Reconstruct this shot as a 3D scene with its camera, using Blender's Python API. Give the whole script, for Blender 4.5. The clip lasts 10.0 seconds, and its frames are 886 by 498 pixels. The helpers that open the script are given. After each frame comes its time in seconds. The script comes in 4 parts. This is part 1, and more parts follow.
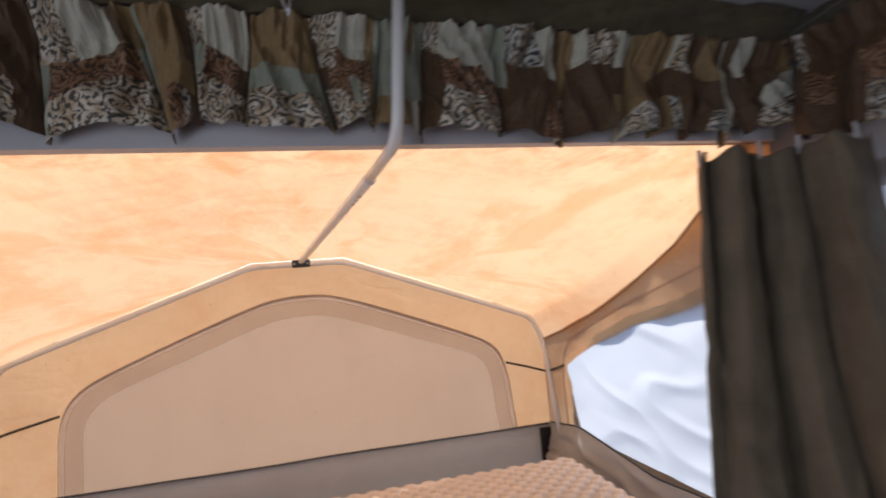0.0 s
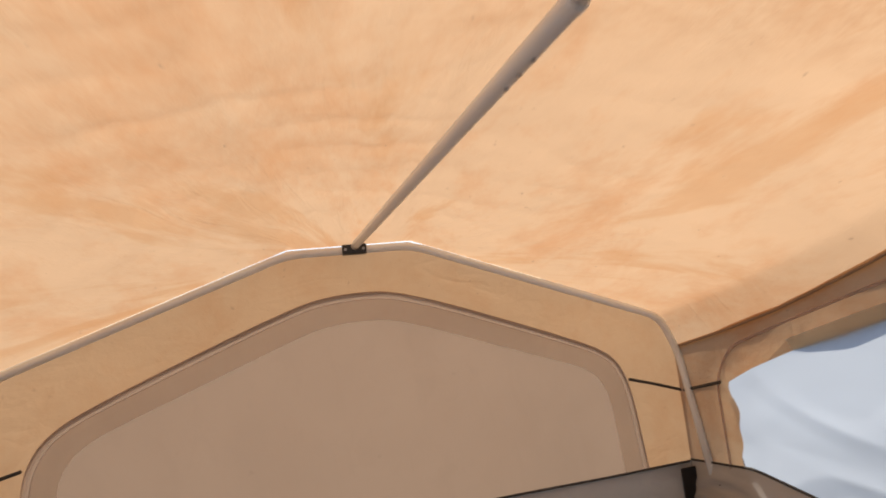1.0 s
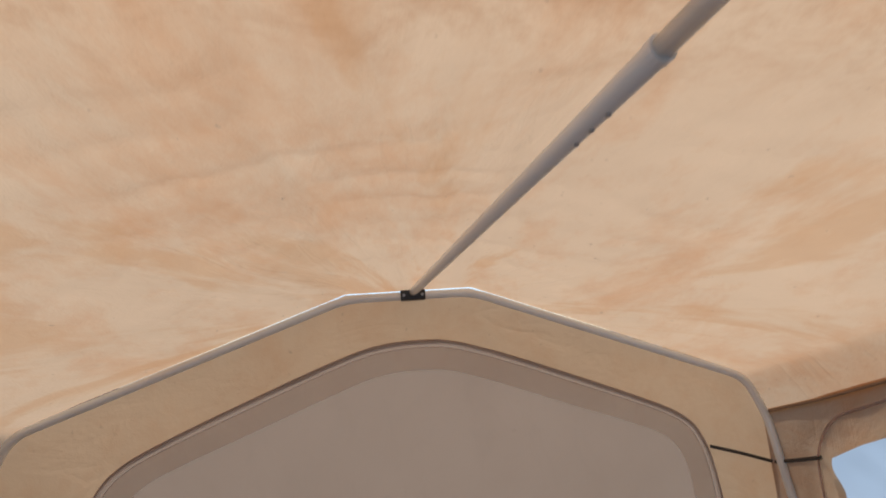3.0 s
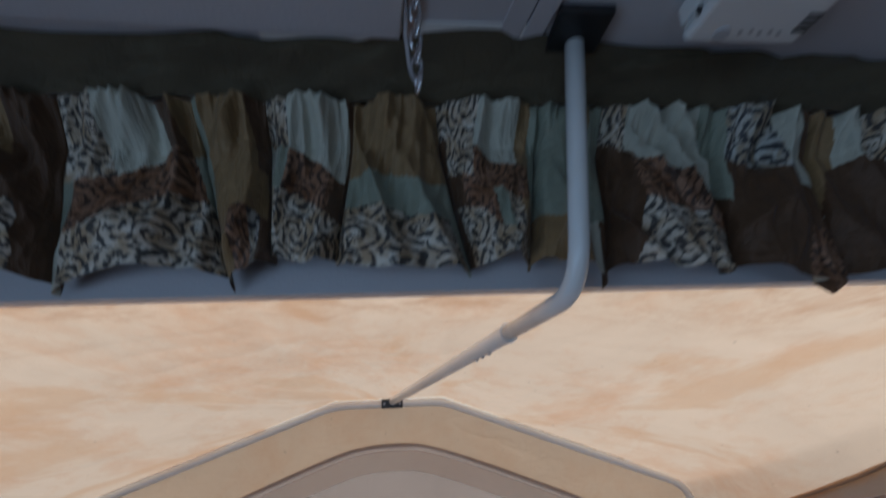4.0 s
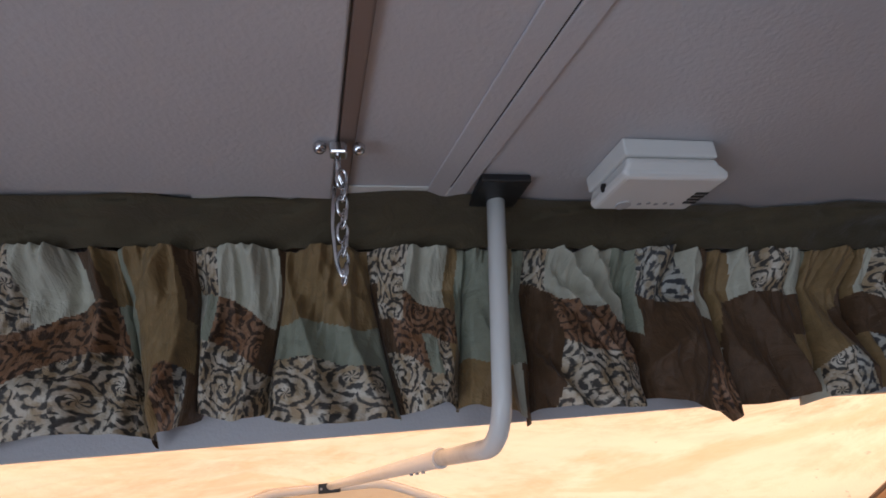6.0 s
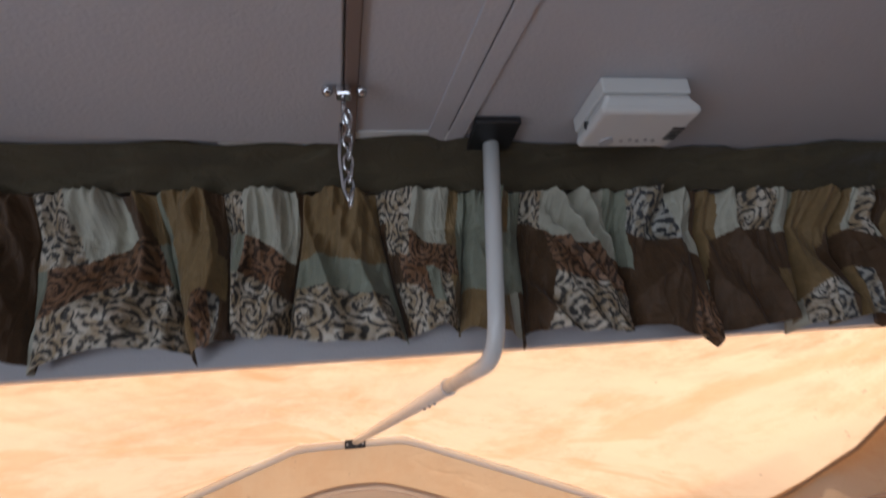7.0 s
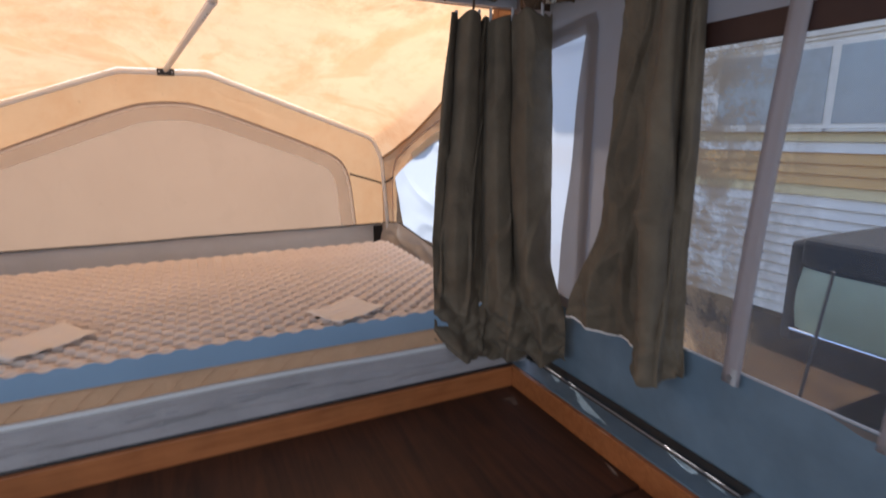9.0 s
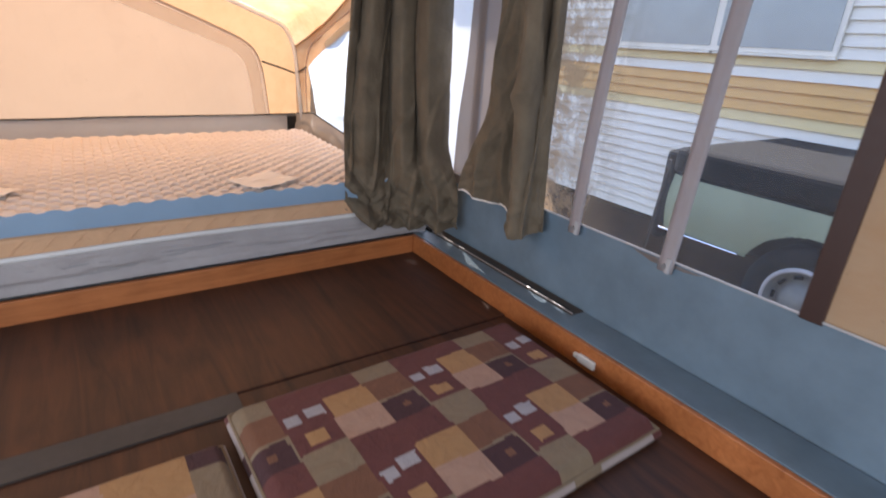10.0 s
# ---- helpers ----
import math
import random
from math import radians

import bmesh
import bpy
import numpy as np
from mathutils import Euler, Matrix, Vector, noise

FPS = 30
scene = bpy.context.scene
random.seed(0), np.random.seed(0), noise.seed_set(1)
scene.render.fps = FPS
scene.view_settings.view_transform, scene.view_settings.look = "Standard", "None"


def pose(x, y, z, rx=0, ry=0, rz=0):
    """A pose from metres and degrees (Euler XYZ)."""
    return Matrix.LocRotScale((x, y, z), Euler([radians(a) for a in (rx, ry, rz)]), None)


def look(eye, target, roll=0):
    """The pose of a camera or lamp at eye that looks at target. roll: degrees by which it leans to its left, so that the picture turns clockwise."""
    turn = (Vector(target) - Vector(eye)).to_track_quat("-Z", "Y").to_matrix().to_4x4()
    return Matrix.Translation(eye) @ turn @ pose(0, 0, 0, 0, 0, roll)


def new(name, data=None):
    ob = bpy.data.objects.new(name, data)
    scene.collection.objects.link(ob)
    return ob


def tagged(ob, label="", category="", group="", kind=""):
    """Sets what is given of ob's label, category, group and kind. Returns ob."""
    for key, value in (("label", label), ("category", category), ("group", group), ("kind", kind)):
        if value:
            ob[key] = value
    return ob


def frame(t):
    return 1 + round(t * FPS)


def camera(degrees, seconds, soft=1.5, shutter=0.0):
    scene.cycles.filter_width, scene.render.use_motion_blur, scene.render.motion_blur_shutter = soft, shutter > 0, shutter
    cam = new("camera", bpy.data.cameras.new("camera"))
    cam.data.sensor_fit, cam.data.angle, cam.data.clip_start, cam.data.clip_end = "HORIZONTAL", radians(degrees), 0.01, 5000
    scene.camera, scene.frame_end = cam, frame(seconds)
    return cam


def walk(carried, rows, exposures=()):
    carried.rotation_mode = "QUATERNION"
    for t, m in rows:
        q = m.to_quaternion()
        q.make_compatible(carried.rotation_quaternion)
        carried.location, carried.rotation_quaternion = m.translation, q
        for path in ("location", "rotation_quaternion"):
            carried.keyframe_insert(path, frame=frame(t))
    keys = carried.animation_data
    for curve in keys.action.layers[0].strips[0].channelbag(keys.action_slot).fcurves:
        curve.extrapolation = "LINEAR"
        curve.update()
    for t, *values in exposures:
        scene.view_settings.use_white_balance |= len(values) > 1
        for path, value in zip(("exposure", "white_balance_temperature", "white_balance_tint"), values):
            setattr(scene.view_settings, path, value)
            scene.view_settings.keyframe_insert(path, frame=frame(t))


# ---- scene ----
cam = camera(80.6, 10.0, soft=1.7, shutter=0.4)
PATH = [
    (0, (0.08, 0.326, 1.585), (0.566, 2.259, 1.747), -4.8),
    (0.5, (-0.033, 0.618, 1.584), (0.385, 2.561, 1.807), -5.3),
    (1, (-0.049, 0.925, 1.547), (0.399, 2.861, 1.772), -6.2),
    (1.5, (-0.049, 1.126, 1.508), (0.402, 3.051, 1.812), -8.0),
    (2, (-0.066, 1.162, 1.511), (0.267, 3.108, 1.835), -7.4),
    (2.2, (-0.071, 1.133, 1.515), (0.245, 3.08, 1.849), -7.7),
    (3.5, (0.009, 0.829, 1.66), (0.192, 2.777, 2.078), -2.5),
    (4, (0.048, 0.655, 1.731), (0.238, 2.564, 2.296), -2.6),
    (4.5, (0.065, 0.587, 1.818), (0.362, 2.436, 2.521), -3.7),
    (5, (0.064, 0.597, 1.837), (0.452, 2.429, 2.54), -4.4),
    (6.5, (0.062, 0.588, 1.821), (0.459, 2.421, 2.518), -5.3),
    (7, (0.077, 0.553, 1.758), (0.387, 2.419, 2.407), -5.1),
    (7.5, (0.072, 0.447, 1.641), (0.461, 2.372, 2.02), -3.4),
    (8, (0.063, 0.198, 1.563), (0.742, 2.075, 1.676), -2.8),
    (8.5, (0.138, -0.016, 1.476), (1.036, 1.766, 1.35), -1.8),
    (9, (0.117, -0.254, 1.477), (0.943, 1.515, 1.043), -0.2),
    (9.5, (0.072, -0.376, 1.451), (1.077, 1.244, 0.849), 2.7),
    (10, (0.029, -0.493, 1.432), (1.089, 1.032, 0.69), 3.8),
]
EXPOSURES = [(0.0, 0.92, 6450, 17), (0.5, 0.70, 6400, 13), (1.0, 0.42, 6800, 13), (2.2, 0.28, 5600, 9), (3.3, 0.1, 5400, 5), (4.0, 0.2, 4800, 3), (4.5, 0.6, 4750, 4),
             (5.0, 1.0, 5250, 8), (6.5, 1.12, 6200, 14), (7.0, 0.98, 6250, 14), (7.5, 0.80, 6150, 13), (8.5, 0.8, 5950, 11), (9.0, 1.05, 6200, 15), (9.5, 1.35, 6350, 14), (10.0, 1.75, 6650, 16)]
walk(cam, [(t, look(eye, target, roll)) for t, eye, target, roll in PATH], EXPOSURES)

# ---- light ----
SUN_TO = Vector((0.16, 0.53, 0.82)).normalized()
world = bpy.data.worlds.new("sky")
scene.world = world
world.use_nodes = True
wn, wl = world.node_tree.nodes, world.node_tree.links
sky = wn.new("ShaderNodeTexSky")
sky.sky_type, sky.sun_disc = "NISHITA", False
sky.sun_elevation = math.asin(SUN_TO.z)
sky.sun_rotation = math.atan2(SUN_TO.x, SUN_TO.y)
wl.new(sky.outputs[0], wn["Background"].inputs["Color"])
wn["Background"].inputs["Strength"].default_value = 0.15
sun = new("sun", bpy.data.lights.new("sun", "SUN"))
sun.data.energy, sun.data.angle, sun.data.color = 4.0, radians(0.6), (1.0, 0.95, 0.86)
sun.matrix_world = look((0, 0, 6), Vector((0, 0, 6)) - SUN_TO)


def window_light(name, at, target, w, h, watts):
    """The sky's light that comes in by a window behind the view."""
    ob = new(name, bpy.data.lights.new(name, "AREA"))
    ob.data.shape, ob.data.size, ob.data.size_y, ob.data.energy, ob.data.color = "RECTANGLE", w, h, watts, (0.84, 0.92, 1.0)
    ob.matrix_world = look(at, target)


window_light("west_window_light", (-1.03, -0.55, 1.32), (0.0, -0.55, 1.31), 2.3, 0.62, 6.5)
window_light("south_window_light", (0.0, -2.49, 1.35), (0.0, -1.0, 1.34), 1.5, 0.8, 5.5)


# ---- helpers for building ----
def part(name, bm, mat, parent=None, label="", smooth=False, fix=True):
    """One mesh object from a bmesh, under a thing or a part."""
    if fix:
        bmesh.ops.recalc_face_normals(bm, faces=bm.faces)
    me = bpy.data.meshes.new(name)
    bm.to_mesh(me)
    bm.free()
    for m in (mat if isinstance(mat, (list, tuple)) else [mat]):
        me.materials.append(m)
    if smooth:
        me.shade_smooth()
    ob = new(name, me)
    ob.parent = parent
    if label:
        ob["label"] = label
    return ob


def thing(name, label, category, group="", kind="", at=(0, 0, 0), turn=(0, 0, 0)):
    ob = new(name)
    ob.empty_display_size = 0.05
    ob.matrix_world = pose(*at, *turn)
    return tagged(ob, label, category, group, kind)


def add_box(bm, lo, hi, bevel=0.0, seg=2, m=None):
    g = bmesh.ops.create_cube(bm, size=1.0)
    lo, hi = Vector(lo), Vector(hi)
    for v in g["verts"]:
        v.co = Vector([(lo[i] + hi[i]) / 2 + v.co[i] * (hi[i] - lo[i]) for i in range(3)])
    if bevel:
        edges = list({e for v in g["verts"] for e in v.link_edges})
        r = bmesh.ops.bevel(bm, geom=edges, offset=bevel, segments=seg, affect="EDGES", profile=0.5)
        verts = list({v for f in r["faces"] for v in f.verts} | {v for v in g["verts"] if v.is_valid})
    else:
        verts = g["verts"]
    if m is not None:
        bmesh.ops.transform(bm, matrix=m, verts=verts)
    return verts


def box(lo, hi, bevel=0.0, seg=2, m=None):
    bm = bmesh.new()
    add_box(bm, lo, hi, bevel, seg, m)
    return bm


def add_tube(bm, pts, r, sides=12, caps=True):
    """A round tube along points; r is one radius or one for each point."""
    pts = [Vector(p) for p in pts]
    rs = r if isinstance(r, (list, tuple)) else [r] * len(pts)
    rings, side = [], None
    for i, p in enumerate(pts):
        d = (pts[min(i + 1, len(pts) - 1)] - pts[max(i - 1, 0)]).normalized()
        if side is None:
            side = d.orthogonal().normalized()
        side = (side - d * side.dot(d)).normalized()
        up = d.cross(side)
        rings.append([bm.verts.new(p + rs[i] * (math.cos(a) * side + math.sin(a) * up)) for a in [2 * math.pi * k / sides for k in range(sides)]])
    for a, b in zip(rings, rings[1:]):
        for k in range(sides):
            bm.faces.new((a[k], a[(k + 1) % sides], b[(k + 1) % sides], b[k]))
    if caps:
        bm.faces.new(rings[0][::-1])
        bm.faces.new(rings[-1])


def tube(pts, r, sides=12):
    bm = bmesh.new()
    add_tube(bm, pts, r, sides)
    return bm


def bend(pts, radius=0.03, steps=6):
    """Points of a polyline with its corners rounded."""
    pts = [Vector(p) for p in pts]
    out = [pts[0]]
    for a, b, c in zip(pts, pts[1:], pts[2:]):
        u, w = (a - b), (c - b)
        k = min(radius, u.length * 0.45, w.length * 0.45)
        p, q = b + u.normalized() * k, b + w.normalized() * k
        for i in range(steps + 1):
            t = i / steps
            out.append(p * (1 - t) ** 2 + b * 2 * t * (1 - t) + q * t * t)
    return out + [pts[-1]]


def sheet(f, nu, nv, skip=None, slot=None, uv=None):
    """A grid of faces over u, v in 0..1; f gives the point. skip(u, v) leaves a face out, slot(u, v) picks its material."""
    bm = bmesh.new()
    grid = [[bm.verts.new(f(i / nu, j / nv)) for j in range(nv + 1)] for i in range(nu + 1)]
    layer = bm.loops.layers.uv.new("flat") if uv else None
    for i in range(nu):
        for j in range(nv):
            u, v = (i + 0.5) / nu, (j + 0.5) / nv
            if skip and skip(u, v):
                continue
            face = bm.faces.new((grid[i][j], grid[i + 1][j], grid[i + 1][j + 1], grid[i][j + 1]))
            face.smooth = True
            if slot:
                face.material_index = slot(u, v)
            if uv:
                for loop, (a, b) in zip(face.loops, ((i, j), (i + 1, j), (i + 1, j + 1), (i, j + 1))):
                    loop[layer].uv = uv(a / nu, b / nv)
    bmesh.ops.delete(bm, geom=[v for v in bm.verts if not v.link_faces], context="VERTS")
    return bm


def lerp(a, b, t):
    return a + (b - a) * t


def along(pts, x):
    """Value at x of a polyline of (x, value)."""
    return float(np.interp(x, [p[0] for p in pts], [p[1] for p in pts]))


def fbm(p, scale, n=3):
    return noise.fractal(Vector(p) * scale, 1.0, 2.0, n)


# ---- materials ----
def nodes_of(name):
    m = bpy.data.materials.new(name)
    m.use_nodes = True
    nt = m.node_tree
    nt.nodes.clear()
    return m, nt.nodes, nt.links


def ramp(n, stops, interp="LINEAR"):
    r = n.new("ShaderNodeValToRGB")
    r.color_ramp.interpolation = interp
    e = r.color_ramp.elements
    while len(e) < len(stops):
        e.new(0.5)
    for el, (p, c) in zip(e, stops):
        el.position, el.color = p, (*c, 1) if len(c) == 3 else c
    return r


def noise_node(n, l, co, scale, detail=4, rough=0.55, dist=0.0):
    t = n.new("ShaderNodeTexNoise")
    t.inputs["Scale"].default_value = scale
    t.inputs["Detail"].default_value = detail
    t.inputs["Roughness"].default_value = rough
    t.inputs["Distortion"].default_value = dist
    l.new(co, t.inputs["Vector"])
    return t.outputs["Fac"]


def mixrgb(n, l, a, b, fac, mode="MIX"):
    m = n.new("ShaderNodeMix")
    m.data_type, m.blend_type = "RGBA", mode
    for sock, val in ((m.inputs["Factor"], fac), (m.inputs["A"], a), (m.inputs["B"], b)):
        if hasattr(val, "links"):
            l.new(val, sock)
        else:
            sock.default_value = val if isinstance(val, float) else (*val, 1)
    return m.outputs["Result"]


def bump(n, l, height, strength, distance=0.002):
    b = n.new("ShaderNodeBump")
    b.inputs["Strength"].default_value = strength
    b.inputs["Distance"].default_value = distance
    l.new(height, b.inputs["Height"])
    return b.outputs["Normal"]


def coords(n, kind="Object"):
    return n.new("ShaderNodeTexCoord").outputs[kind]


def principled(n, l, color, rough=0.5, metal=0.0, normal=None, **more):
    p = n.new("ShaderNodeBsdfPrincipled")
    for sock, val in ((p.inputs["Base Color"], color), (p.inputs["Roughness"], rough)):
        if hasattr(val, "links"):
            l.new(val, sock)
        else:
            sock.default_value = val if isinstance(val, float) else (*val, 1)
    p.inputs["Metallic"].default_value = metal
    if normal is not None:
        l.new(normal, p.inputs["Normal"])
    for k, v in more.items():
        p.inputs[k.replace("_", " ")].default_value = v
    return p


def finish(n, l, shader):
    o = n.new("ShaderNodeOutputMaterial")
    l.new(shader, o.inputs["Surface"])


def plain(name, color, rough=0.5, metal=0.0, vary=0.12, scale=6.0, grain=60.0, relief=0.1, **more):
    """A surface of one colour with broad stains and fine grain."""
    m, n, l = nodes_of(name)
    co = coords(n)
    big, fine = noise_node(n, l, co, scale), noise_node(n, l, co, grain, 3)
    dark = tuple(c * (1 - 2.2 * vary) for c in color)
    light = tuple(min(1, c * (1 + 1.2 * vary)) for c in color)
    c = mixrgb(n, l, dark, light, big)
    c = mixrgb(n, l, c, tuple(v * 0.8 for v in color), 0.25)
    rr = n.new("ShaderNodeMapRange")
    rr.inputs["To Min"].default_value, rr.inputs["To Max"].default_value = max(0.02, rough - 0.1), min(1, rough + 0.1)
    l.new(fine, rr.inputs["Value"])
    p = principled(n, l, c, rr.outputs[0], metal, bump(n, l, fine, relief), **more)
    finish(n, l, p.outputs[0])
    return m


def math_node(n, l, op, a, b=0.0, c=0.0):
    m = n.new("ShaderNodeMath")
    m.operation = op
    for sock, val in zip(m.inputs, (a, b, c)):
        if hasattr(val, "links"):
            l.new(val, sock)
        else:
            sock.default_value = val
    return m.outputs[0]


def canvas(name, color, through_color, share=0.55, stain=0.35, weave=0.25, scale=3.0, stain_color=(0.42, 0.2, 0.08), bands=0.0, pull=None):
    """Cotton canvas that lets daylight through, with creases and mildew stains. pull: the point in plan that its bands and creases run towards."""
    m, n, l = nodes_of(name)
    co = coords(n)

    def fan(across, out):
        """Coordinates that spread out from the point of pull."""
        xyz, vec = n.new("ShaderNodeSeparateXYZ"), n.new("ShaderNodeCombineXYZ")
        l.new(co, xyz.inputs[0])
        dx, dy = math_node(n, l, "SUBTRACT", xyz.outputs["X"], pull[0]), math_node(n, l, "SUBTRACT", pull[1], xyz.outputs["Y"])
        l.new(math_node(n, l, "MULTIPLY", math_node(n, l, "ARCTAN2", dx, dy), across), vec.inputs[0])
        l.new(math_node(n, l, "MULTIPLY", math_node(n, l, "SQRT", math_node(n, l, "ADD", math_node(n, l, "MULTIPLY", dx, dx), math_node(n, l, "MULTIPLY", dy, dy))), out), vec.inputs[1])
        return vec.outputs[0]

    broad = noise_node(n, l, co, scale, 5, 0.6, 0.6)
    st = n.new("ShaderNodeMapping")
    st.inputs["Scale"].default_value = (1.0, 0.45, 1.0)
    l.new(co, st.inputs["Vector"])
    spots = ramp(n, [(0.47, (0, 0, 0)), (0.62, (0.5, 0.5, 0.5)), (0.78, (1, 1, 1))])
    l.new(noise_node(n, l, st.outputs[0], scale * 1.5, 10, 0.72, 0.25), spots.inputs["Fac"])
    speck = ramp(n, [(0.7, (0, 0, 0)), (0.76, (1, 1, 1))])
    l.new(noise_node(n, l, co, scale * 14, 3, 0.6), speck.inputs["Fac"])
    streak = n.new("ShaderNodeMapping")
    streak.inputs["Scale"].default_value = (9.0, 1.3, 4.0)
    streak.inputs["Rotation"].default_value = (0, 0, 0.9)
    l.new(co, streak.inputs["Vector"])
    thread = noise_node(n, l, fan(5.0, 0.9) if pull else streak.outputs[0], scale, 7, 0.65, 0.8)
    amount = n.new("ShaderNodeMath")
    amount.operation = "MULTIPLY"
    amount.inputs[1].default_value = stain
    l.new(spots.outputs["Color"], amount.inputs[0])
    thread_mask = ramp(n, [(0.52, (0, 0, 0)), (0.7, (0.6, 0.6, 0.6))])
    l.new(thread, thread_mask.inputs["Fac"])
    speck_amount = n.new("ShaderNodeMath")
    speck_amount.operation = "MULTIPLY"
    speck_amount.inputs[1].default_value = stain
    l.new(speck.outputs["Color"], speck_amount.inputs[0])
    fine = noise_node(n, l, co, 240, 2)
    creases = noise_node(n, l, co, 14, 6, 0.62, 1.2)

    tilted = n.new("ShaderNodeMapping")
    tilted.inputs["Scale"].default_value = (0.7, 2.2, 1.0)
    tilted.inputs["Rotation"].default_value = (0, 0, -0.35)
    l.new(co, tilted.inputs["Vector"])
    band = ramp(n, [(0.53, (0, 0, 0)), (0.59, (bands * 0.8,) * 3), (0.7, (bands,) * 3)])
    l.new(noise_node(n, l, fan(2.4, 0.75) if pull else tilted.outputs[0], 1.7, 6, 0.6, 0.5), band.inputs["Fac"])

    # brown blots that fade out away from the roof's lip
    lip_blots = None
    if pull:
        place = n.new("ShaderNodeSeparateXYZ")
        l.new(co, place.inputs[0])
        near = n.new("ShaderNodeMapRange")
        near.inputs["From Min"].default_value, near.inputs["From Max"].default_value = 1.27, 1.5
        near.inputs["To Min"].default_value, near.inputs["To Max"].default_value = 0.75, 0.0
        l.new(place.outputs["Y"], near.inputs["Value"])
        blot = ramp(n, [(0.46, (0, 0, 0)), (0.64, (1, 1, 1))])
        l.new(noise_node(n, l, co, 7.0, 9, 0.72, 0.5), blot.inputs["Fac"])
        lip_blots = math_node(n, l, "MULTIPLY", near.outputs[0], blot.outputs["Color"])

    def tone(c):
        t = mixrgb(n, l, tuple(v * 0.86 for v in c), tuple(min(1, v * 1.08) for v in c), broad)
        t = mixrgb(n, l, t, tuple(v * 0.93 for v in c), thread_mask.outputs["Color"])
        t = mixrgb(n, l, t, tuple(a * b * 2.0 for a, b in zip(c, stain_color)), amount.outputs[0])
        if bands:
            t = mixrgb(n, l, t, tuple(a * b for a, b in zip(c, (0.84, 0.65, 0.46))), band.outputs["Color"])
        if lip_blots is not None:
            t = mixrgb(n, l, t, tuple(a * b for a, b in zip(c, (0.66, 0.48, 0.34))), lip_blots)
        return mixrgb(n, l, t, tuple(v * 0.5 for v in c), speck_amount.outputs[0])

    lines = None
    for angle, k in ((0.5, 1.0), (-0.75, 1.4)):
        mp = n.new("ShaderNodeMapping")
        mp.inputs["Scale"].default_value = (1.6 * k, 7.0 * k, 3.0 * k)
        mp.inputs["Rotation"].default_value = (0, 0, angle)
        l.new(co, mp.inputs["Vector"])
        rid = n.new("ShaderNodeMapRange")
        rid.inputs["From Min"].default_value, rid.inputs["From Max"].default_value = 0.5, 0.44
        rid.inputs["To Min"].default_value, rid.inputs["To Max"].default_value = 1.0, 0.0
        ab = n.new("ShaderNodeMath")
        ab.operation = "PINGPONG"
        ab.inputs[1].default_value = 0.5
        l.new(noise_node(n, l, fan(6.0 * k, 1.3 * k) if pull else mp.outputs[0], 1.4, 4, 0.5, 0.9), ab.inputs[0])
        l.new(ab.outputs[0], rid.inputs["Value"])
        lines = rid.outputs[0] if lines is None else mixrgb(n, l, lines, rid.outputs[0], 1.0, "ADD")
    h = mixrgb(n, l, creases, fine, 0.25)
    spread = ramp(n, [(0.45, (0, 0, 0)), (0.68, (1, 1, 1))])
    l.new(noise_node(n, l, co, 2.1, 2, 0.5), spread.inputs["Fac"])
    h = mixrgb(n, l, h, mixrgb(n, l, lines, spread.outputs["Color"], 1.0, "MULTIPLY"), 0.32)
    nor = bump(n, l, h, weave, 0.006)
    d, t = n.new("ShaderNodeBsdfDiffuse"), n.new("ShaderNodeBsdfTranslucent")
    l.new(tone(color), d.inputs["Color"])
    l.new(tone(through_color), t.inputs["Color"])
    l.new(nor, d.inputs["Normal"])
    l.new(nor, t.inputs["Normal"])
    mix = n.new("ShaderNodeMixShader")
    mix.inputs[0].default_value = share
    l.new(d.outputs[0], mix.inputs[1])
    l.new(t.outputs[0], mix.inputs[2])
    finish(n, l, mix.outputs[0])
    return m


